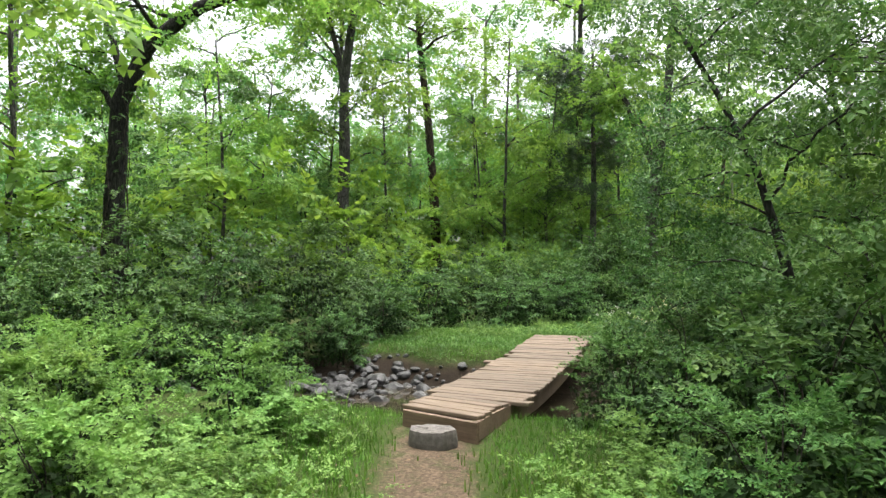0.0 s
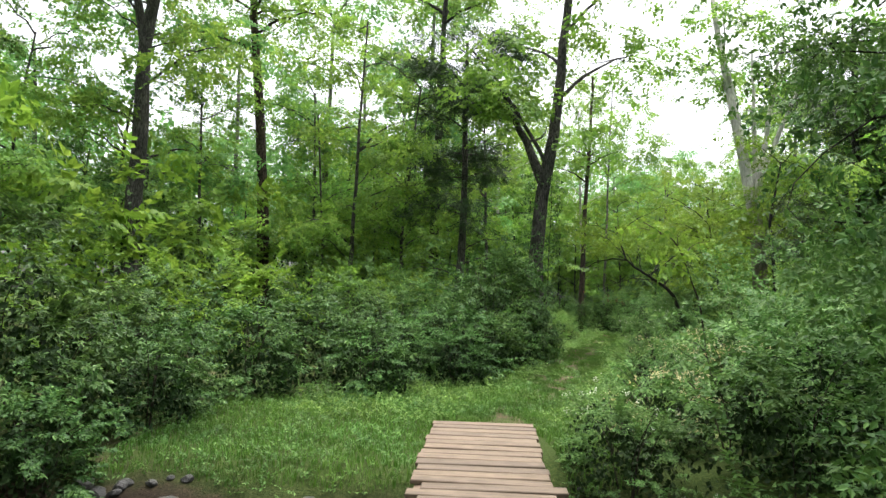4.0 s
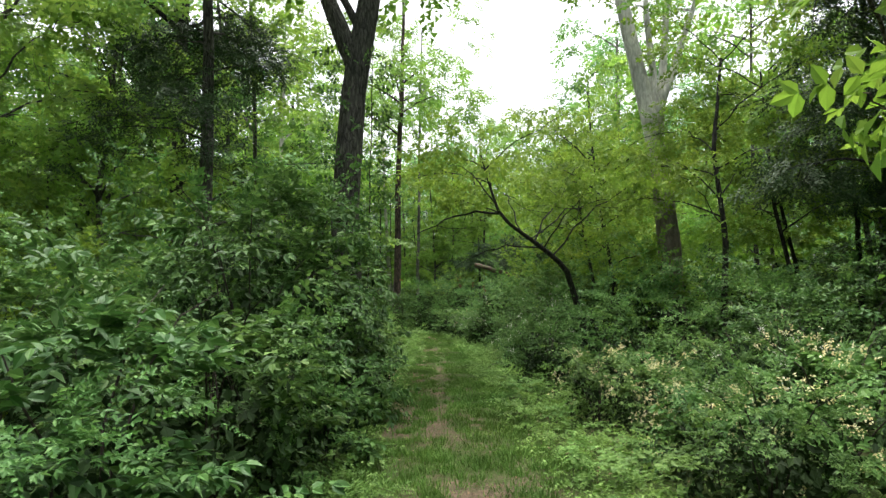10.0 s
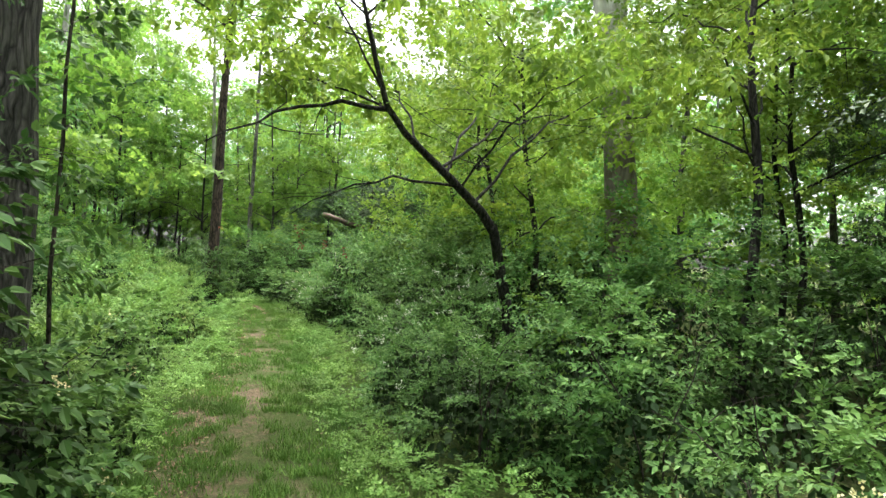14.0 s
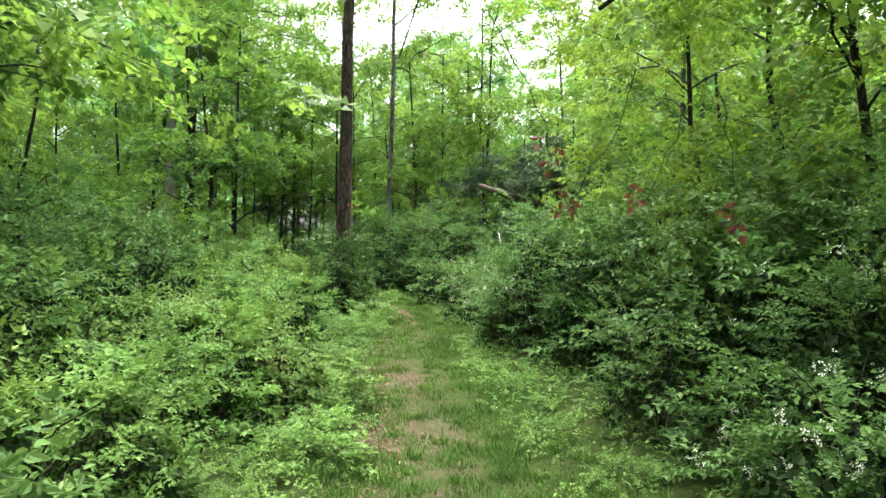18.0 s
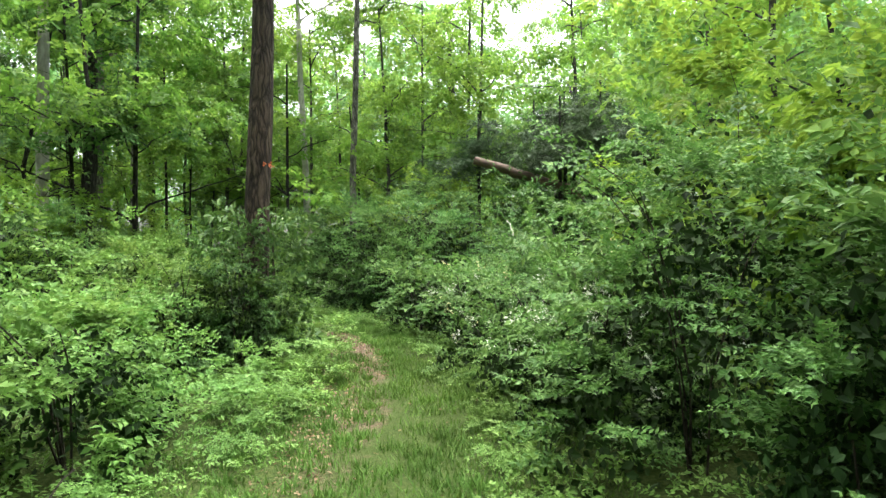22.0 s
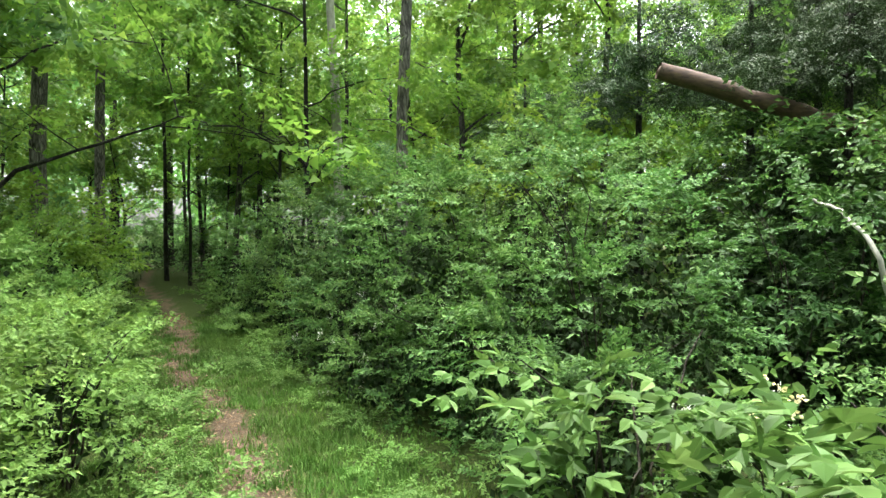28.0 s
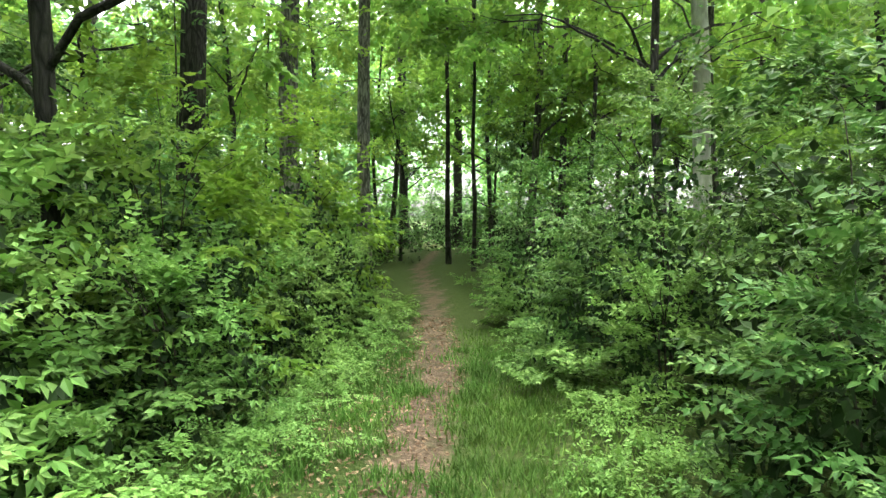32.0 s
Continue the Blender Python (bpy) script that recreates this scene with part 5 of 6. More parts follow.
for kind in ("fern", "weed"):
    me = [c for c in KINDS[kind].children if c.name.startswith("foliage")][0].data
    vv = np.empty(len(me.vertices) * 3, np.float32)
    me.vertices.foreach_get("co", vv)
    ff = np.empty(len(me.loops), np.int32)
    me.loops.foreach_get("vertex_index", ff)
    FULL[kind] = (vv.reshape(-1, 3), ff.reshape(-1, 3), me.materials[0], None)
for d, kind, x, y, s, sz in low:
    add_thick(kind, x, y, s, sz, True)
for name, sets in LOW.items():
    tagged(new("undergrowth", join_sprays("undergrowth", sets, bpy.data.materials[name])), "bright green low weeds along the trail", "plants", kind="stuff")
for d, kind, x, y, s, sz in rest:
    add_thick(kind, x, y, s, sz, mid=d < 6.5)
done = set()
for d, kind, x, y, s, sz in near:
    if kind not in done:
        done.add(kind)
        KINDS[kind].matrix_basis = pose(x, y, gz(x, y), 0, 0, R.uniform(0, 360)) @ Matrix.Diagonal((s, s, sz, 1))
for i, (kind, proto) in enumerate(KINDS.items()):
    if kind not in done:
        x, y = point_at(20 + 2 * i, -1.3)
        proto.matrix_basis = pose(x, y, gz(x, y))
# tall thicket well behind the trail
for _ in range(130):
    y = R.uniform(-8, 64)
    side = R.choice((-1, 1))
    x, yy = point_at(y, side * R.uniform(9, 26))
    if not open_ground(x, yy):
        s = R.uniform(1.6, 2.4)
        add_thick(R.choice(["rose", "yellow", "yellow", "tall"]), x, yy, s * 0.8, s * 0.8 * R.uniform(0.9, 1.3))
for _ in range(130):
    x, y = R.uniform(-18, 20), R.uniform(56, 76)
    s = R.uniform(1.2, 1.7)
    add_thick("rose", x, y, s, s)
# the joined inner layer keeps its shade-dark leaf colour
for name, sets in THICK.items():
    tagged(new("thicket", join_sprays("thicket", sets, bpy.data.materials[name])), "dense green thicket standing back from the trail" if name != M_INNER_SHADE.name else "inner leaves coloured dark as shade inside the thicket", "bushes", kind="stuff")

# ---- understorey and woodland trees ----
YOUNG = []
for k, (mat, lab) in enumerate(((M_CANOPY, "young broad-leaved tree with layered branches"), (M_CANOPY, "young tree with light green leaves"), (M_CANOPY, "slender sapling with a thin dark trunk"), (M_SHRUB, "young tree with dull green leaves"))):
    rr = random.Random(60 + k)
    YOUNG.append(tree(lab, [(0, 0, 0), (0.15, 0.1, 2.5), (0.3 * k - 0.4, 0.2, 5.5 + 0.5 * k)], (0.055, 0.02), auto_limbs(rr, 9, 0.16, 1.0, 1.7, 0.5, 0.022), (560, 0.75, SPRAY_CANOPY, 0.34, 0.6), M_BARK_DARK, mat, 60 + k))
OLD = []
for k in range(3):
    rr = random.Random(70 + k)
    # the high crowns carry the same painted haze
    OLD.append(tree("tall woodland tree with a high leafy crown", [(0, 0, 0), (0.2, 0.1, 7), (0.5 * k - 0.5, 0.3, 15 + k)], (0.2, 0.07), auto_limbs(rr, 10, 0.28, 1.0, 3.4, 1.0, 0.06), (760, 1.6, SPRAY_CANOPY, 0.72, 0.65), M_BARK_GREY if k else M_BARK, M_FAR_HAZE, 70 + k))
# open sight lines through the wood: from, to
SIGHT_NEAR = [(0.16, -1.09, -9.9, 20.8), (0.16, -1.09, -8.25, 29.6), (0.16, -1.09, -1.35, 32.2), (0.16, -1.09, -0.15, 23.6), (-0.48, 1.46, -9.9, 20.8), (-0.48, 1.46, -8.25, 29.6), (-0.48, 1.46, 2.1, 21), (-0.48, 1.46, 10.1, 23.8), (1.08, -4.01, -9.9, 20.8), (1.08, -4.01, -8.25, 29.6), (1.08, -4.01, -1.35, 32.2), (-0.04, 7.9, -8.25, 29.6), (-0.04, 7.9, 10.1, 23.8), (-0.04, 7.9, 2.1, 21), (0.82, 12.36, 10.1, 23.8)]
SIGHT_FAR = [(0.82, 12.36, 7.5, 22.7), (1.95, 15.03, 10.1, 23.8), (1.95, 15.03, 7.5, 22.7), (4.24, 23.37, 6.2, 35.05), (4.24, 23.37, 9.45, 44.1), (5.81, 28.48, 6.2, 35.05), (5.81, 28.48, 9.45, 44.1), (5.81, 28.48, 9.35, 49.6), (7.51, 37.31, 9.45, 44.1), (7.51, 37.31, 9.35, 49.6), (7.51, 37.31, 3.75, 52.3), (-0.04, 7.9, 12.4, 44.1), (0.82, 12.36, 13.4, 47.6), (-0.48, 1.46, 11.6, 42.5), (1.95, 15.03, 10.3, 44.7), (3.83, 21.93, 16.5, 49.5)]
SIGHT = np.array(SIGHT_NEAR + SIGHT_FAR)


def in_sight(x, y, wide):
    a, ab = SIGHT[:, :2], SIGHT[:, 2:] - SIGHT[:, :2]
    k = np.clip(((np.array([x, y]) - a) * ab).sum(1) / (ab ** 2).sum(1), 0, 1)
    return bool((np.linalg.norm(a + k[:, None] * ab - np.array([x, y]), axis=1) < wide).any())


# the opening of sky over the far tree line: eye, bearing, half-width in degrees
OPENING = [(-0.48, 1.46, 16.0, 4.0), (-0.2, 5.6, 15.5, 4.5), (-0.04, 7.9, 16.0, 5.0), (0.47, 10.9, 17.5, 5.5), (1.41, 13.64, 20.5, 5.5)]


def in_opening(x, y, reach, height):
    for ex, ey, bearing, half in OPENING:
        d = math.hypot(x - ex, y - ey)
        b = math.degrees(math.atan2(x - ex, y - ey))
        if y > ey and abs(b - bearing) < half + math.degrees(math.atan2(reach, d)) and height > 0.29 * d + 1.5:
            return True
    return False


SLIM = []
for k in range(2):
    rr = random.Random(80 + k)
    SLIM.append(tree("slender woodland tree leafy from low down", [(0, 0, 0), (0.2, 0.1, 4), (0.4 * k - 0.3, 0.3, 10 + k)], (0.085, 0.03), auto_limbs(rr, 12, 0.14, 1.0, 2.3, 0.7, 0.03), (720, 1.05, SPRAY_CANOPY, 0.46, 0.65), M_BARK, M_CANOPY, 80 + k))
young_spots, old_spots, slim_spots = [(0.9, 34.2), (0.6, 37.6), (1.6, 40.4), (-0.8, 31.4), (2.0, 45.6), (3.5, 42.6), (4.4, 43.6), (3.1, 44.2), (8.6, 48.3), (9.9, 52), (7.9, 53), (6.4, 58), (9, 56), (2.2, 50), (1.2, 53.5), (0, 50), (3.2, 58), (1.8, 61), (5.4, 62.5), (7.6, 60), (10.6, 47.5), (11, 56), (-1.2, 56)], [], [(-12.5, 16), (-14, 9), (7.5, 55.5), (9.8, 50.5), (9.0, 58), (11.5, 54), (-2.2, 26.5), (-4.2, 25), (-5.8, 28.5), (1.0, 27.5), (-3, 31), (-7, 33), (0.3, 31), (-10.5, 27), (-12, 24), (12.2, 46.8), (14, 46.2), (15.4, 49.5), (10.9, 46), (6.8, 55), (8.2, 58.5), (5.5, 61), (1.2, 57), (2.2, 61), (7.8, 63), (4.6, 65), (0.0, 53)]
for _ in range(3000):
    y = R.uniform(14, 62)
    side = R.choice((-1, 1))
    x, yy = point_at(y, side * (R.uniform(8.5 if y > 22 else 5.5, 16) if side < 0 else R.uniform(7, 15)))
    if len(slim_spots) < 60 and not in_sight(x, yy, 2.0) and not in_opening(x, yy, 1.8, 10.5) and all((x - a) ** 2 + (yy - b) ** 2 > 3.2 ** 2 for a, b in slim_spots):
        slim_spots.append((x, yy))
for _ in range(4000):
    y = R.uniform(-8, 66)
    side = R.choice((-1, 1))
    off = side * R.uniform(7.5 if side < 0 and y > 18 else 4.5, 22)
    x, yy = point_at(y, off)
    if open_ground(x, yy) or in_sight(x, yy, 1.7) or in_opening(x, yy, 1.2, 6) or len(young_spots) > 95:
        continue
    if side < 0 and 2 < y < 17.5 and abs(off) < 13:
        continue
    if all((x - a) ** 2 + (yy - b) ** 2 > 2.6 ** 2 for a, b in young_spots):
        young_spots.append((x, yy))
for _ in range(4000):
    y = R.uniform(-12, 80)
    off = R.choice((-1, 1)) * R.uniform(9, 42)
    x, yy = point_at(min(y, 63), off)
    yy += max(0, y - 63)
    if len(old_spots) > 52:
        break
    if not in_sight(x, yy, 2.6) and not in_opening(x, yy, 3.5, 15) and all((x - a) ** 2 + (yy - b) ** 2 > 4.5 ** 2 for a, b in old_spots) and not (0 < x < 9 and 38 < yy < 66) and not (3 < x < 13 and 14 < yy < 50 and R.random() < 0.7):
        old_spots.append((x, yy))
# the canopy stands open over the hollow behind the hedge
old_spots = [(x, y) for x, y in old_spots if not (-15 < x < 1 and 9 < y < 25)]
for protos, spots, lo, hi in ((SLIM, slim_spots, 0.8, 1.15), (YOUNG, young_spots, 0.75, 1.3), (OLD, old_spots, 0.8, 1.15)):
    first = {}
    for i, (x, y) in enumerate(spots):
        p = protos[i % len(protos)]
        s = R.uniform(lo, hi)
        if p.name not in first:
            first[p.name] = (p, x, y, s)
            continue
        put(p, x, y, s, rng=R)
    for p, x, y, s in first.values():
        p.matrix_basis = pose(x, y, gz(x, y), 0, 0, R.uniform(0, 360)) @ Matrix.Diagonal((s, s, s, 1))

# ---- far woods all round ----
def leafy_masses(name, label, hub, size, n, spray, mat, rng):
    """Foliage of many crowns, each a lumpy round mass of leafy twigs that hang outwards."""
    c = rng.choice(len(hub), size=n, p=size ** 2 / (size ** 2).sum())
    u = unit(rng, n) + np.array([0, 0, 0.3])
    u /= np.linalg.norm(u, axis=1)[:, None]
    lump = 0.8 + 0.25 * np.sin(u[:, 0] * 5 + c) * np.sin(u[:, 2] * 6 + 2 * c)
    pts = hub[c] + u * (size[c] * lump * rng.uniform(0.75, 1.05, n))[:, None] * np.array([1, 1, 1.15])
    pts[:, 2] = np.maximum(pts[:, 2], 0.1)
    d = u * np.array([1, 1, 0.2]) + rng.normal(size=(n, 3)) * 0.35 - np.array([0, 0, 0.2])
    v, f = place_sprays(SPRAY_CANOPY[0], pts, d, spray * (0.6 + 0.2 * size[c]) * rng.uniform(0.75, 1.3, n), rng, 0.7)
    tagged(new(name, mesh_from(name, v, f, mat)), label, "trees", kind="stuff")


crowns = 680
a = NR.uniform(0, 2 * np.pi, crowns)
far = np.arange(crowns) % 5 < 3
rad = np.where(far, NR.uniform(48, 78, crowns), NR.uniform(31, 46, crowns))
size = np.where(far, NR.uniform(2.6, 4.4, crowns), NR.uniform(1.5, 2.6, crowns))
top = np.where(far, 25.0, 12.0) * (0.8 + 0.25 * np.sin(a * 9) * np.sin(a * 23 + 1)) * NR.uniform(0.2, 1, crowns) ** 0.5
for i in range(crowns):
    while top[i] > 5 and in_opening(4 + rad[i] * math.cos(a[i]) * (1 if far[i] else 0.8), 24 + rad[i] * math.sin(a[i]) * 1.15, 0.5 * size[i], top[i] - 2):
        top[i] -= 1
hub = np.stack([4 + rad * np.cos(a) * np.where(far, 1, 0.8), 24 + rad * np.sin(a) * 1.15, np.maximum(top - size, 0.3 * size)], 1)
leafy_masses("far_woods", "distant woodland foliage all round", hub, size, 44000, 1.15, M_FAR_HAZE, NR)

# ---- understorey between the bushes and the far woods ----
for mat, seed, want, lab in ((M_CANOPY, 301, 330, "light green understorey foliage between the trees"), (M_SHRUB, 302, 100, "dull green understorey foliage between the trees"), (M_YELLOW, 303, 200, "yellow-green vines over the understorey")):
    rng2 = np.random.default_rng(seed)
    hub, size = [], []
    while len(hub) < want:
        y, side = rng2.uniform(-8, 60), rng2.choice((-1, 1))
        away = rng2.uniform(8.5, 26)
        x, yy = point_at(y, side * away)
        r = rng2.uniform(1.0, 1.9)
        tall = rng2.choice((2.5, 4.5, 7.0) if away < 14 else (4.5, 8.0, 12.0))
        if open_ground(x, yy) or in_sight(x, yy, r + 0.5) or in_opening(x, yy, r, tall):
            continue
        for z in np.arange(0.5, tall, 1.5):
            hub.append((x + rng2.normal() * 0.7, yy + rng2.normal() * 0.7, z + rng2.uniform(-0.4, 0.4)))
            size.append(r * rng2.uniform(0.65, 1.0))
    leafy_masses("understorey", lab, np.array(hub), np.array(size), 48 * len(hub), 0.42, mat, rng2)

# ---- grass along the trail ----
def blades(name, label, n, xy, height, mat, seed, lean=0.35, width=0.006, plain=False):
    rng = np.random.default_rng(seed)
    z = ground_z(xy[:, 0], xy[:, 1])
    h = height * rng.uniform(0.5, 1.3, n)
    az = rng.uniform(0, 2 * np.pi, n)
    b = rng.uniform(0.1, 1, n) * lean
    d = np.stack([np.cos(az), np.sin(az), np.zeros(n)], 1)
    s = np.stack([-np.sin(az), np.cos(az), np.zeros(n)], 1) * (width * rng.uniform(0.7, 1.4, n))[:, None]
    o = np.stack([xy[:, 0], xy[:, 1], z - 0.01], 1)
    up = np.array([0, 0, 1.0])
    m = o + d * (0.3 * b * h)[:, None] + up * (0.6 * h)[:, None]
    t = o + d * (b * h)[:, None] + up * (h * (1 - 0.25 * b))[:, None]
    v = np.stack([o - s, o + s, m + s * 0.8, m - s * 0.8, t], 1).reshape(-1, 3)
    if plain:
        me = mesh_from(name, np.stack([o - s, o + s, t], 1).reshape(-1, 3), np.arange(3 * n).reshape(-1, 3), mat)
        return tagged(new(name, me), label, "grass", kind="stuff")
    i = np.arange(n)[:, None] * 5
    me = mesh_from(name, v, [i + np.array([[0, 1, 2, 3]]), i + np.array([[3, 2, 4]])], mat)
    return tagged(new(name, me), label, "grass", kind="stuff")


def sow(n, y0, y1, half, seed, inner=0.0):
    rng = np.random.default_rng(seed)
    out = []
    ys = rng.uniform(y0, y1, n)
    offs = rng.uniform(-1, 1, n) * half
    for y, o in zip(ys, offs):
        if abs(o) < inner * rng.random() ** 0.5:
            continue
        x, yy = point_at(y, o)
        if abs(x) < 0.62 and 1.2 < yy < 9.05:
            continue
        if channel(np.array([x]), np.array([yy]))[0] > 0.3:
            continue
        out.append((x, yy))
    return np.array(out)


xy = sow(120000, 9.0, 34, 1.4, 1, 0.2)
patch = wave(xy[:, 0], xy[:, 1], 3.3, 0.2) + 0.6 * wave(xy[:, 0], xy[:, 1], 7.0, 1.2) + np.random.default_rng(3).normal(size=len(xy)) * 0.5
off, _ = trail_info(xy[:, 0], xy[:, 1])
xy = xy[patch > np.where(np.abs(off + 0.1) < 0.55, 0.6, -0.2)]
blades("grass", "short trodden grass along the trail", len(xy), xy, 0.05, M_TURF, 1, width=0.0065, lean=0.9, plain=True)
xy = sow(60000, 33, 47, 1.3, 2, 0.5)
patch = wave(xy[:, 0], xy[:, 1], 3.3, 0.2) + np.random.default_rng(3).normal(size=len(xy)) * 0.5
off, _ = trail_info(xy[:, 0], xy[:, 1])
xy = xy[patch > np.where(off < 0, 0.1, -0.7)]
blades("grass", "short grass beside the bare trail", len(xy), xy, 0.065, M_TURF, 2, width=0.005, lean=0.9, plain=True)
rng0 = np.random.default_rng(5)
xy = np.stack([rng0.uniform(-3.6, 1.2, 26000), rng0.uniform(7.2, 14, 26000)], 1)
keep = (xy[:, 1] < 10.8 + 0.9 * (xy[:, 0] + 3.4)) & (channel(xy[:, 0], xy[:, 1]) < 0.25) & ~((np.abs(xy[:, 0]) < 0.62) & (xy[:, 1] < 9.05)) & ~((np.abs(xy[:, 0] - 0.1) < 0.45) & (xy[:, 1] < 10.6))
xy = xy[keep]
blades("grass", "lush green grass in the clearing beyond the bridge", len(xy), xy, 0.1, M_GRASS, 3, width=0.004, lean=0.8)
xy = sow(6000, -6, 1.6, 1.1, 4, 0.7)
blades("grass", "short grass at the near end of the bridge", len(xy), xy, 0.09, M_GRASS, 4)

rng0 = np.random.default_rng(6)
xy = np.stack([rng0.uniform(-3.0, 1.5, 16000), rng0.uniform(-0.4, 2.9, 16000)], 1)
off, _ = trail_info(xy[:, 0], xy[:, 1])
xy = xy[(np.abs(off) > 0.38 + 0.25 * rng0.random(len(xy))) & (channel(xy[:, 0], xy[:, 1]) < 0.6)]
blades("grass", "green grass on the bank before the bridge", len(xy), xy, 0.09, M_GRASS, 6, width=0.006, lean=0.8, plain=True)

# thicker tufts on the trail
rng0 = np.random.default_rng(16)
cen = sow(1900, 9.3, 46, 1.0, 7, 0.1)
xy = np.repeat(cen, 80, axis=0) + rng0.normal(size=(len(cen) * 80, 2)) * np.repeat(rng0.uniform(0.03, 0.095, len(cen)), 80)[:, None]
blades("grass", "thick tufts of grass on the trail", len(xy), xy, 0.075, M_TURF, 8, width=0.0055, lean=1.0, plain=True)

tagged(new("fallen_trunk", lg.mesh("fallen_trunk", M_LOG)), "fallen red-brown trunk leaning with a broken end", "log")


# ---- fallen leaves along the trail ----
def litter(n, y0, y1, lo, hi, seed, label):
    rng = np.random.default_rng(seed)
    pts = np.array([point_at(y, o) for y, o in zip(rng.uniform(y0, y1, n), rng.uniform(lo, hi, n))])
    o = np.stack([pts[:, 0], pts[:, 1], ground_z(pts[:, 0], pts[:, 1]) + rng.uniform(0.005, 0.02, n)], 1)
    v, f = place_sprays(LITTER_LEAF, o, rng.normal(size=(n, 3)) * np.array([1, 1, 0.12]), rng.uniform(0.4, 0.85, n), rng, 0.75)
    tagged(new("leaf_litter", mesh_from("leaf_litter", v, f, M_LITTER)), label, "leaves", kind="stuff")


_v, _f = spray_template(1, 0.042, 0.6, 60, seed=3, oval=True)
LITTER_LEAF = (_v[-6:] - _v[-6], _f[:4])
litter(4600, 19, 46, -0.68, -0.27, 1, "dry brown leaves along the trail edge")
litter(3000, 33.5, 48, -0.26, 0.22, 2, "dry brown leaves on the bare trail")
litter(500, 10, 33, -0.8, 1.0, 3, "scattered dry leaves on the grass")
litter(350, 15.5, 18.5, 0.9, 1.9, 4, "patch of dry brown leaves under the bushes")
litter(160, -3, 1, -0.8, 0.8, 5, "scattered dry leaves by the bridge")


# ---- low leafy ground cover under and before the bushes ----
def cover(n, y0, y1, lo, hi, mat, seed, label, scale=0.13, tmpl=SPRAY_SMALL, sides=(-1, 1)):
    rng = np.random.default_rng(seed)
    off = rng.uniform(lo, hi, n) * rng.choice(sides, n)
    pts = np.array([point_at(y, o) for y, o in zip(rng.uniform(y0, y1, n), off)])
    keep = ~((pts[:, 0] > -1.0) & (pts[:, 0] < 0.6) & (pts[:, 1] > 0.9) & (pts[:, 1] < 9.1)) & (channel(pts[:, 0], pts[:, 1]) < 0.3)
    pts = pts[keep]
    m = len(pts)
    o = np.stack([pts[:, 0], pts[:, 1], ground_z(pts[:, 0], pts[:, 1]) + rng.uniform(0.01, 0.1, m)], 1)
    d = rng.normal(size=(m, 3)) * np.array([1, 1, 0.3]) + np.array([0, 0, 0.35])
    v, f = place_sprays(tmpl[seed % 3], o, d, scale * rng.uniform(0.6, 1.4, m), rng, 0.75)
    tagged(new("ground_cover", mesh_from("ground_cover", v, f, mat)), label, "plants", kind="stuff")


cover(8000, 9.2, 34, 0.6, 2.8, M_WEED, 1, "low leafy plants along the trail edge")
cover(2600, 32, 50, 0.5, 2.6, M_WEED, 2, "low leafy plants along the trail edge", sides=(-1,))
cover(2600, 31, 48, 0.8, 3.0, M_WEED, 6, "low leafy plants under the bushes", sides=(1,))
cover(2600, 10, 32, 2.4, 5.0, M_SHRUB, 5, "low leafy plants between the bushes", 0.2)
cover(4000, -7, 2.0, 0.6, 4.0, M_WEED, 3, "low leafy plants on the near bank")
cover(2200, 34, 66, 2.5, 9, M_SHRUB, 4, "low leafy plants on the woodland floor", 0.4, SPRAY_BROAD)
rng1 = np.random.default_rng(9)
xy = np.stack([rng1.uniform(-4.6, 1.0, 3400), rng1.uniform(7.0, 14, 3400)], 1)
xy = xy[(xy[:, 1] < 12.2 + 0.9 * (xy[:, 0] + 3.4)) & (channel(xy[:, 0], xy[:, 1]) < 0.3) & ~((xy[:, 0] > -0.8) & (xy[:, 0] < 0.7) & (xy[:, 1] < 10.3))]
o = np.stack([xy[:, 0], xy[:, 1], ground_z(xy[:, 0], xy[:, 1]) + 0.03], 1)
v, f = place_sprays(SPRAY_SMALL[0], o, rng1.normal(size=o.shape) * np.array([1, 1, 0.3]) + np.array([0, 0, 0.4]), rng1.uniform(0.07, 0.17, len(o)), rng1, 0.75)
tagged(new("ground_cover", mesh_from("ground_cover", v, f, M_SHRUB)), "low clover-like plants in the clearing", "plants", kind="stuff")


# ---- ivy on trunks, and the orange leaves on the rough trunk ----
def ivy(x, y, z0, z1, r, n, label, mat, scale, lean=(0, 0), seed=1, spread=0.08):
    rng = np.random.default_rng(seed)
    a, z = rng.uniform(0, 2 * np.pi, n), z0 + (z1 - z0) * rng.uniform(0, 1, n) ** 1.3
    u = np.stack([np.cos(a), np.sin(a), rng.normal(size=n) * 0.3], 1)
    o = np.stack([x + lean[0] * z + (r + rng.uniform(0, spread, n)) * np.cos(a), y + lean[1] * z + (r + rng.uniform(0, spread, n)) * np.sin(a), z], 1)
    v, f = place_sprays(SPRAY_OVAL[0], o, u, scale * rng.uniform(0.7, 1.3, n), rng, 0.5)
    top = tagged(new("ivy"), label, "ivy")
    child("leafage", mesh_from("leafage", v, f, mat), top)
    for k in range(3):
        h = np.linspace(max(0.0, z0 - 0.1), z1, 14)
        w = rng.uniform(0, 6.28) + np.cumsum(rng.normal(size=14) * 0.2)
        g = Geo()
        g.tube(np.stack([x + lean[0] * h + (r + 0.015) * np.cos(w), y + lean[1] * h + (r + 0.015) * np.sin(w), h], 1), np.linspace(0.016, 0.006, 14), 5)
        child("vine_stem", g.mesh("vine_stem", M_TWIG), top)


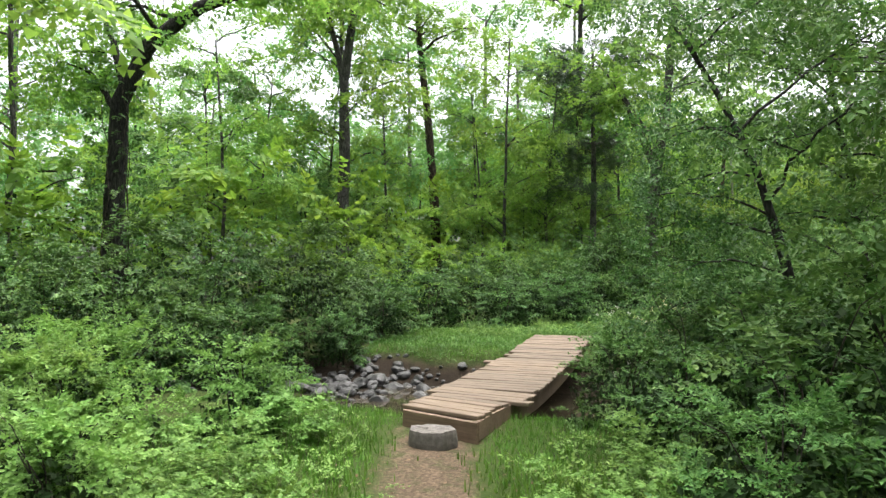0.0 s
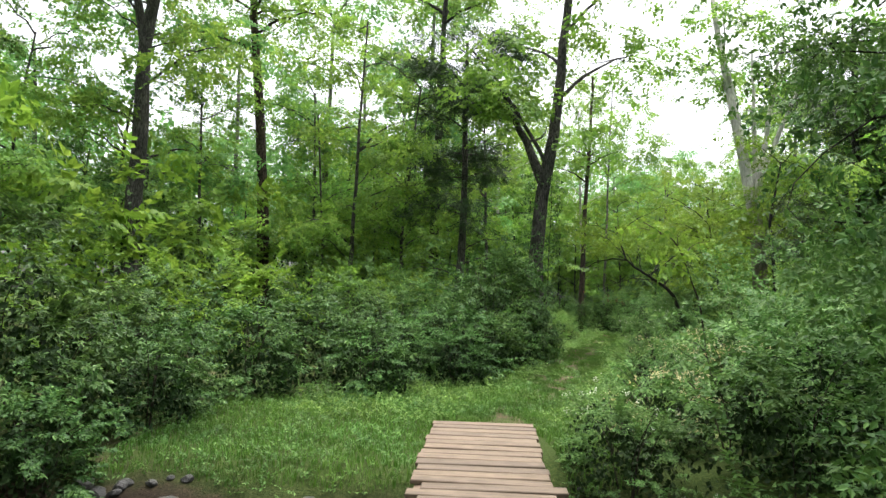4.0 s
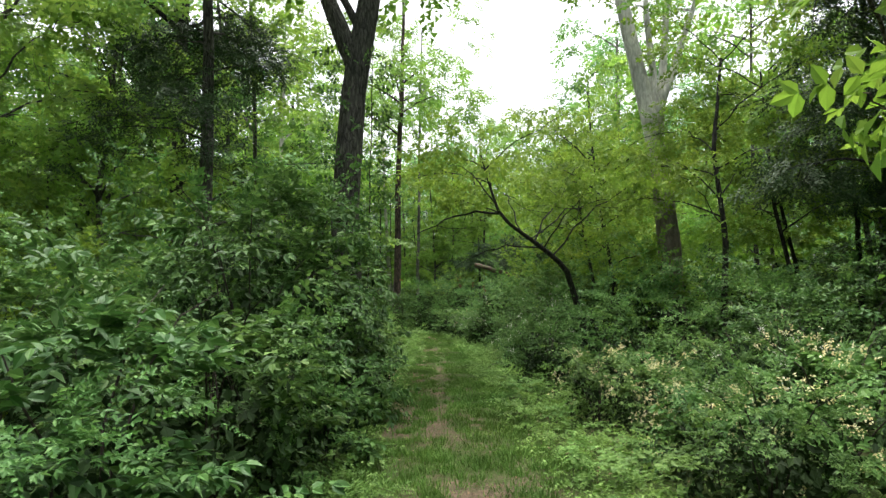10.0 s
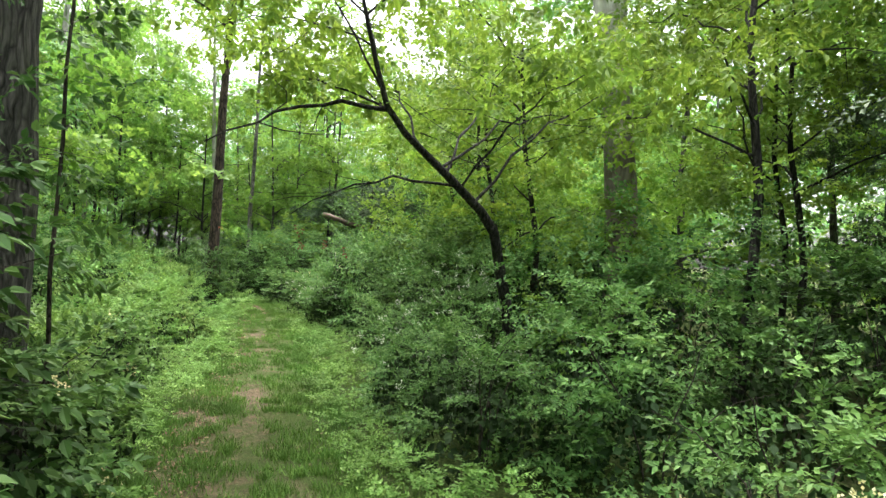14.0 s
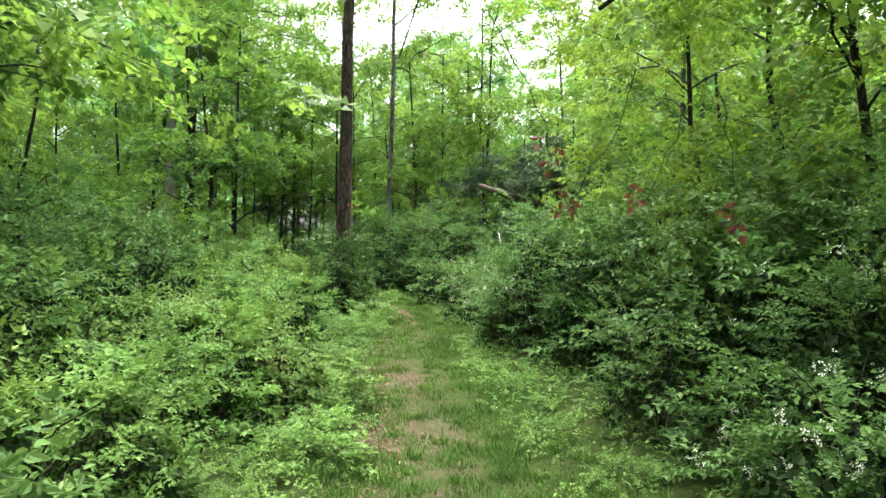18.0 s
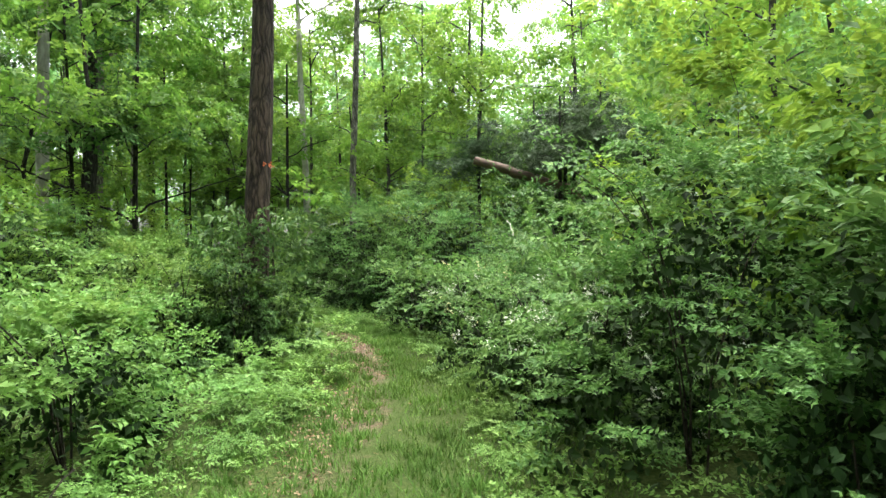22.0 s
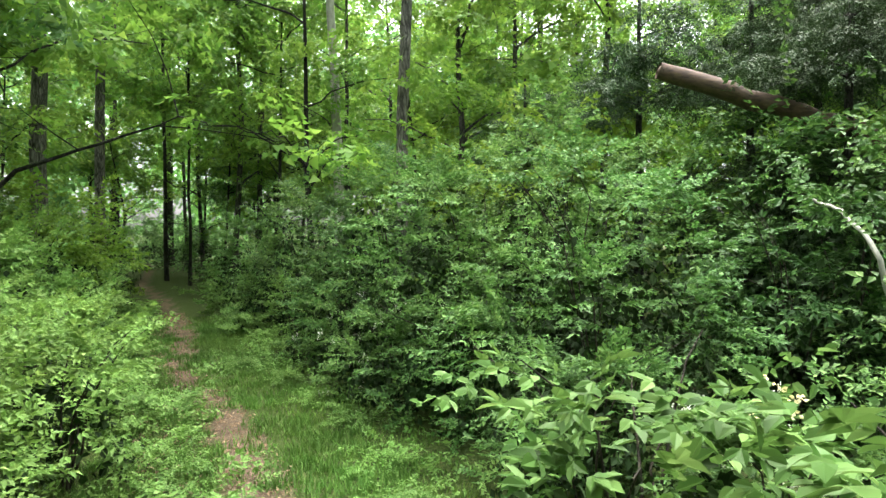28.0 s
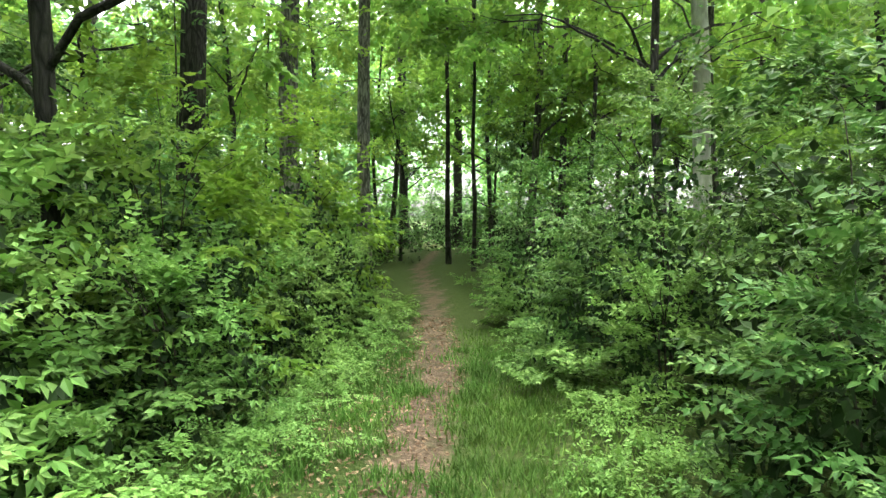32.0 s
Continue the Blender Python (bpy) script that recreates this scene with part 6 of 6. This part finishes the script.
ivy(6.25, 35.1, 0.1, 1.75, 0.2, 420, "dark ivy around the foot of the rough-barked tree", M_DARK, 0.2, (0.02, 0.05), 1, 0.35)
ivy(2.1, 21.0, 0.3, 5.5, 0.26, 420, "ivy climbing the large trunk", M_DARK, 0.17, (0.03, 0), 2, 0.2)
ivy(-9.07, 7.3, 0.8, 5.4, 0.26, 380, "ivy hanging on the dark forked tree", M_DARK, 0.2, (0, 0), 3, 0.15)
ivy(2.85, 47.7, 0.5, 5.0, 0.18, 160, "ivy hanging on the dark tree", M_SHRUB, 0.22, (0.02, 0), 4, 0.2)
_r = np.random.default_rng(2)
o = np.array([[6.42, 34.9, 2.2]]) + _r.normal(size=(4, 3)) * np.array([0.03, 0.02, 0.04])
v, f = place_sprays(PETALS, o, _r.normal(size=(4, 3)), np.full(4, 0.032), _r, 0.3)
tagged(new("orange_leaves", mesh_from("orange_leaves", v, f, M_ORANGE)), "small tuft of orange leaves on the trunk", "leaves")


# ---- single grass clumps ----
def clump(label, x, y, n, height, spread, mat, seed, width=0.005, lean=0.7):
    rng = np.random.default_rng(seed)
    xy = np.array([x, y]) + rng.normal(size=(n, 2)) * spread
    ob = blades("grass_clump", label, n, xy, height, mat, seed, lean, width)
    tagged(ob, label, "grass", kind="thing")


clump("tall tuft of green grass on the stream bank", -3.2, 3.4, 420, 0.55, 0.16, M_GRASS, 51)
clump("tuft of green grass on the stream bank", -2.3, 3.1, 200, 0.34, 0.12, M_GRASS, 52)
clump("dry straw-coloured grass clump beside the trail", 4.29, 28.62, 220, 0.50, 0.09, M_STRAW, 53)


# ---- dead twigs and withered leaves ----
def withered(x, y, z, seed):
    rng = np.random.default_rng(seed)
    top = tagged(new("withered_sprig"), "withered red-brown leaves hanging on a thin twig", "leaves", "withered sprigs under the leaning tree")
    top.location = (x, y, z)
    g = Geo()
    g.tube(curve_pts((0, 0, 0), (rng.normal() * 0.12, rng.normal() * 0.12, 0.45), (0.05, 0.03, 0), 8, rng, 0.01), np.linspace(0.0012, 0.002, 8), 4)
    child("twig", g.mesh("twig", M_TWIG), top)
    for k in range(3):
        v, f = place_sprays(PETALS, np.array([[0, 0, 0.02 + 0.03 * k]]) + rng.normal(size=(1, 3)) * 0.015, rng.normal(size=(1, 3)) * 0.5 + np.array([[0, 0, -0.8]]), np.array([0.036]), rng, 0.3)
        child("leaf", mesh_from("leaf", v, f, M_WITHERED), top)


withered(4.89, 23.79, 1.68, 90)
withered(5.32, 23.53, 1.60, 91)
withered(4.94, 23.98, 1.85, 92)
withered(5.23, 23.88, 1.68, 93)
g = Geo()
g.tube(np.concatenate([curve_pts((11.07, 37.27, 0.0), (10.72, 37.32, 1.37), (0, 0, 0.1), 8, NR, 0.01), curve_pts((10.72, 37.32, 1.37), (10.91, 37.96, 1.73), (0, 0, 0.06), 8, NR, 0.01)[1:]]), np.linspace(0.02, 0.01, 15), 6)
tagged(new("dead_branch", g.mesh("dead_branch", M_BARK_PALE)), "pale dead branch bent among the bushes", "branch")
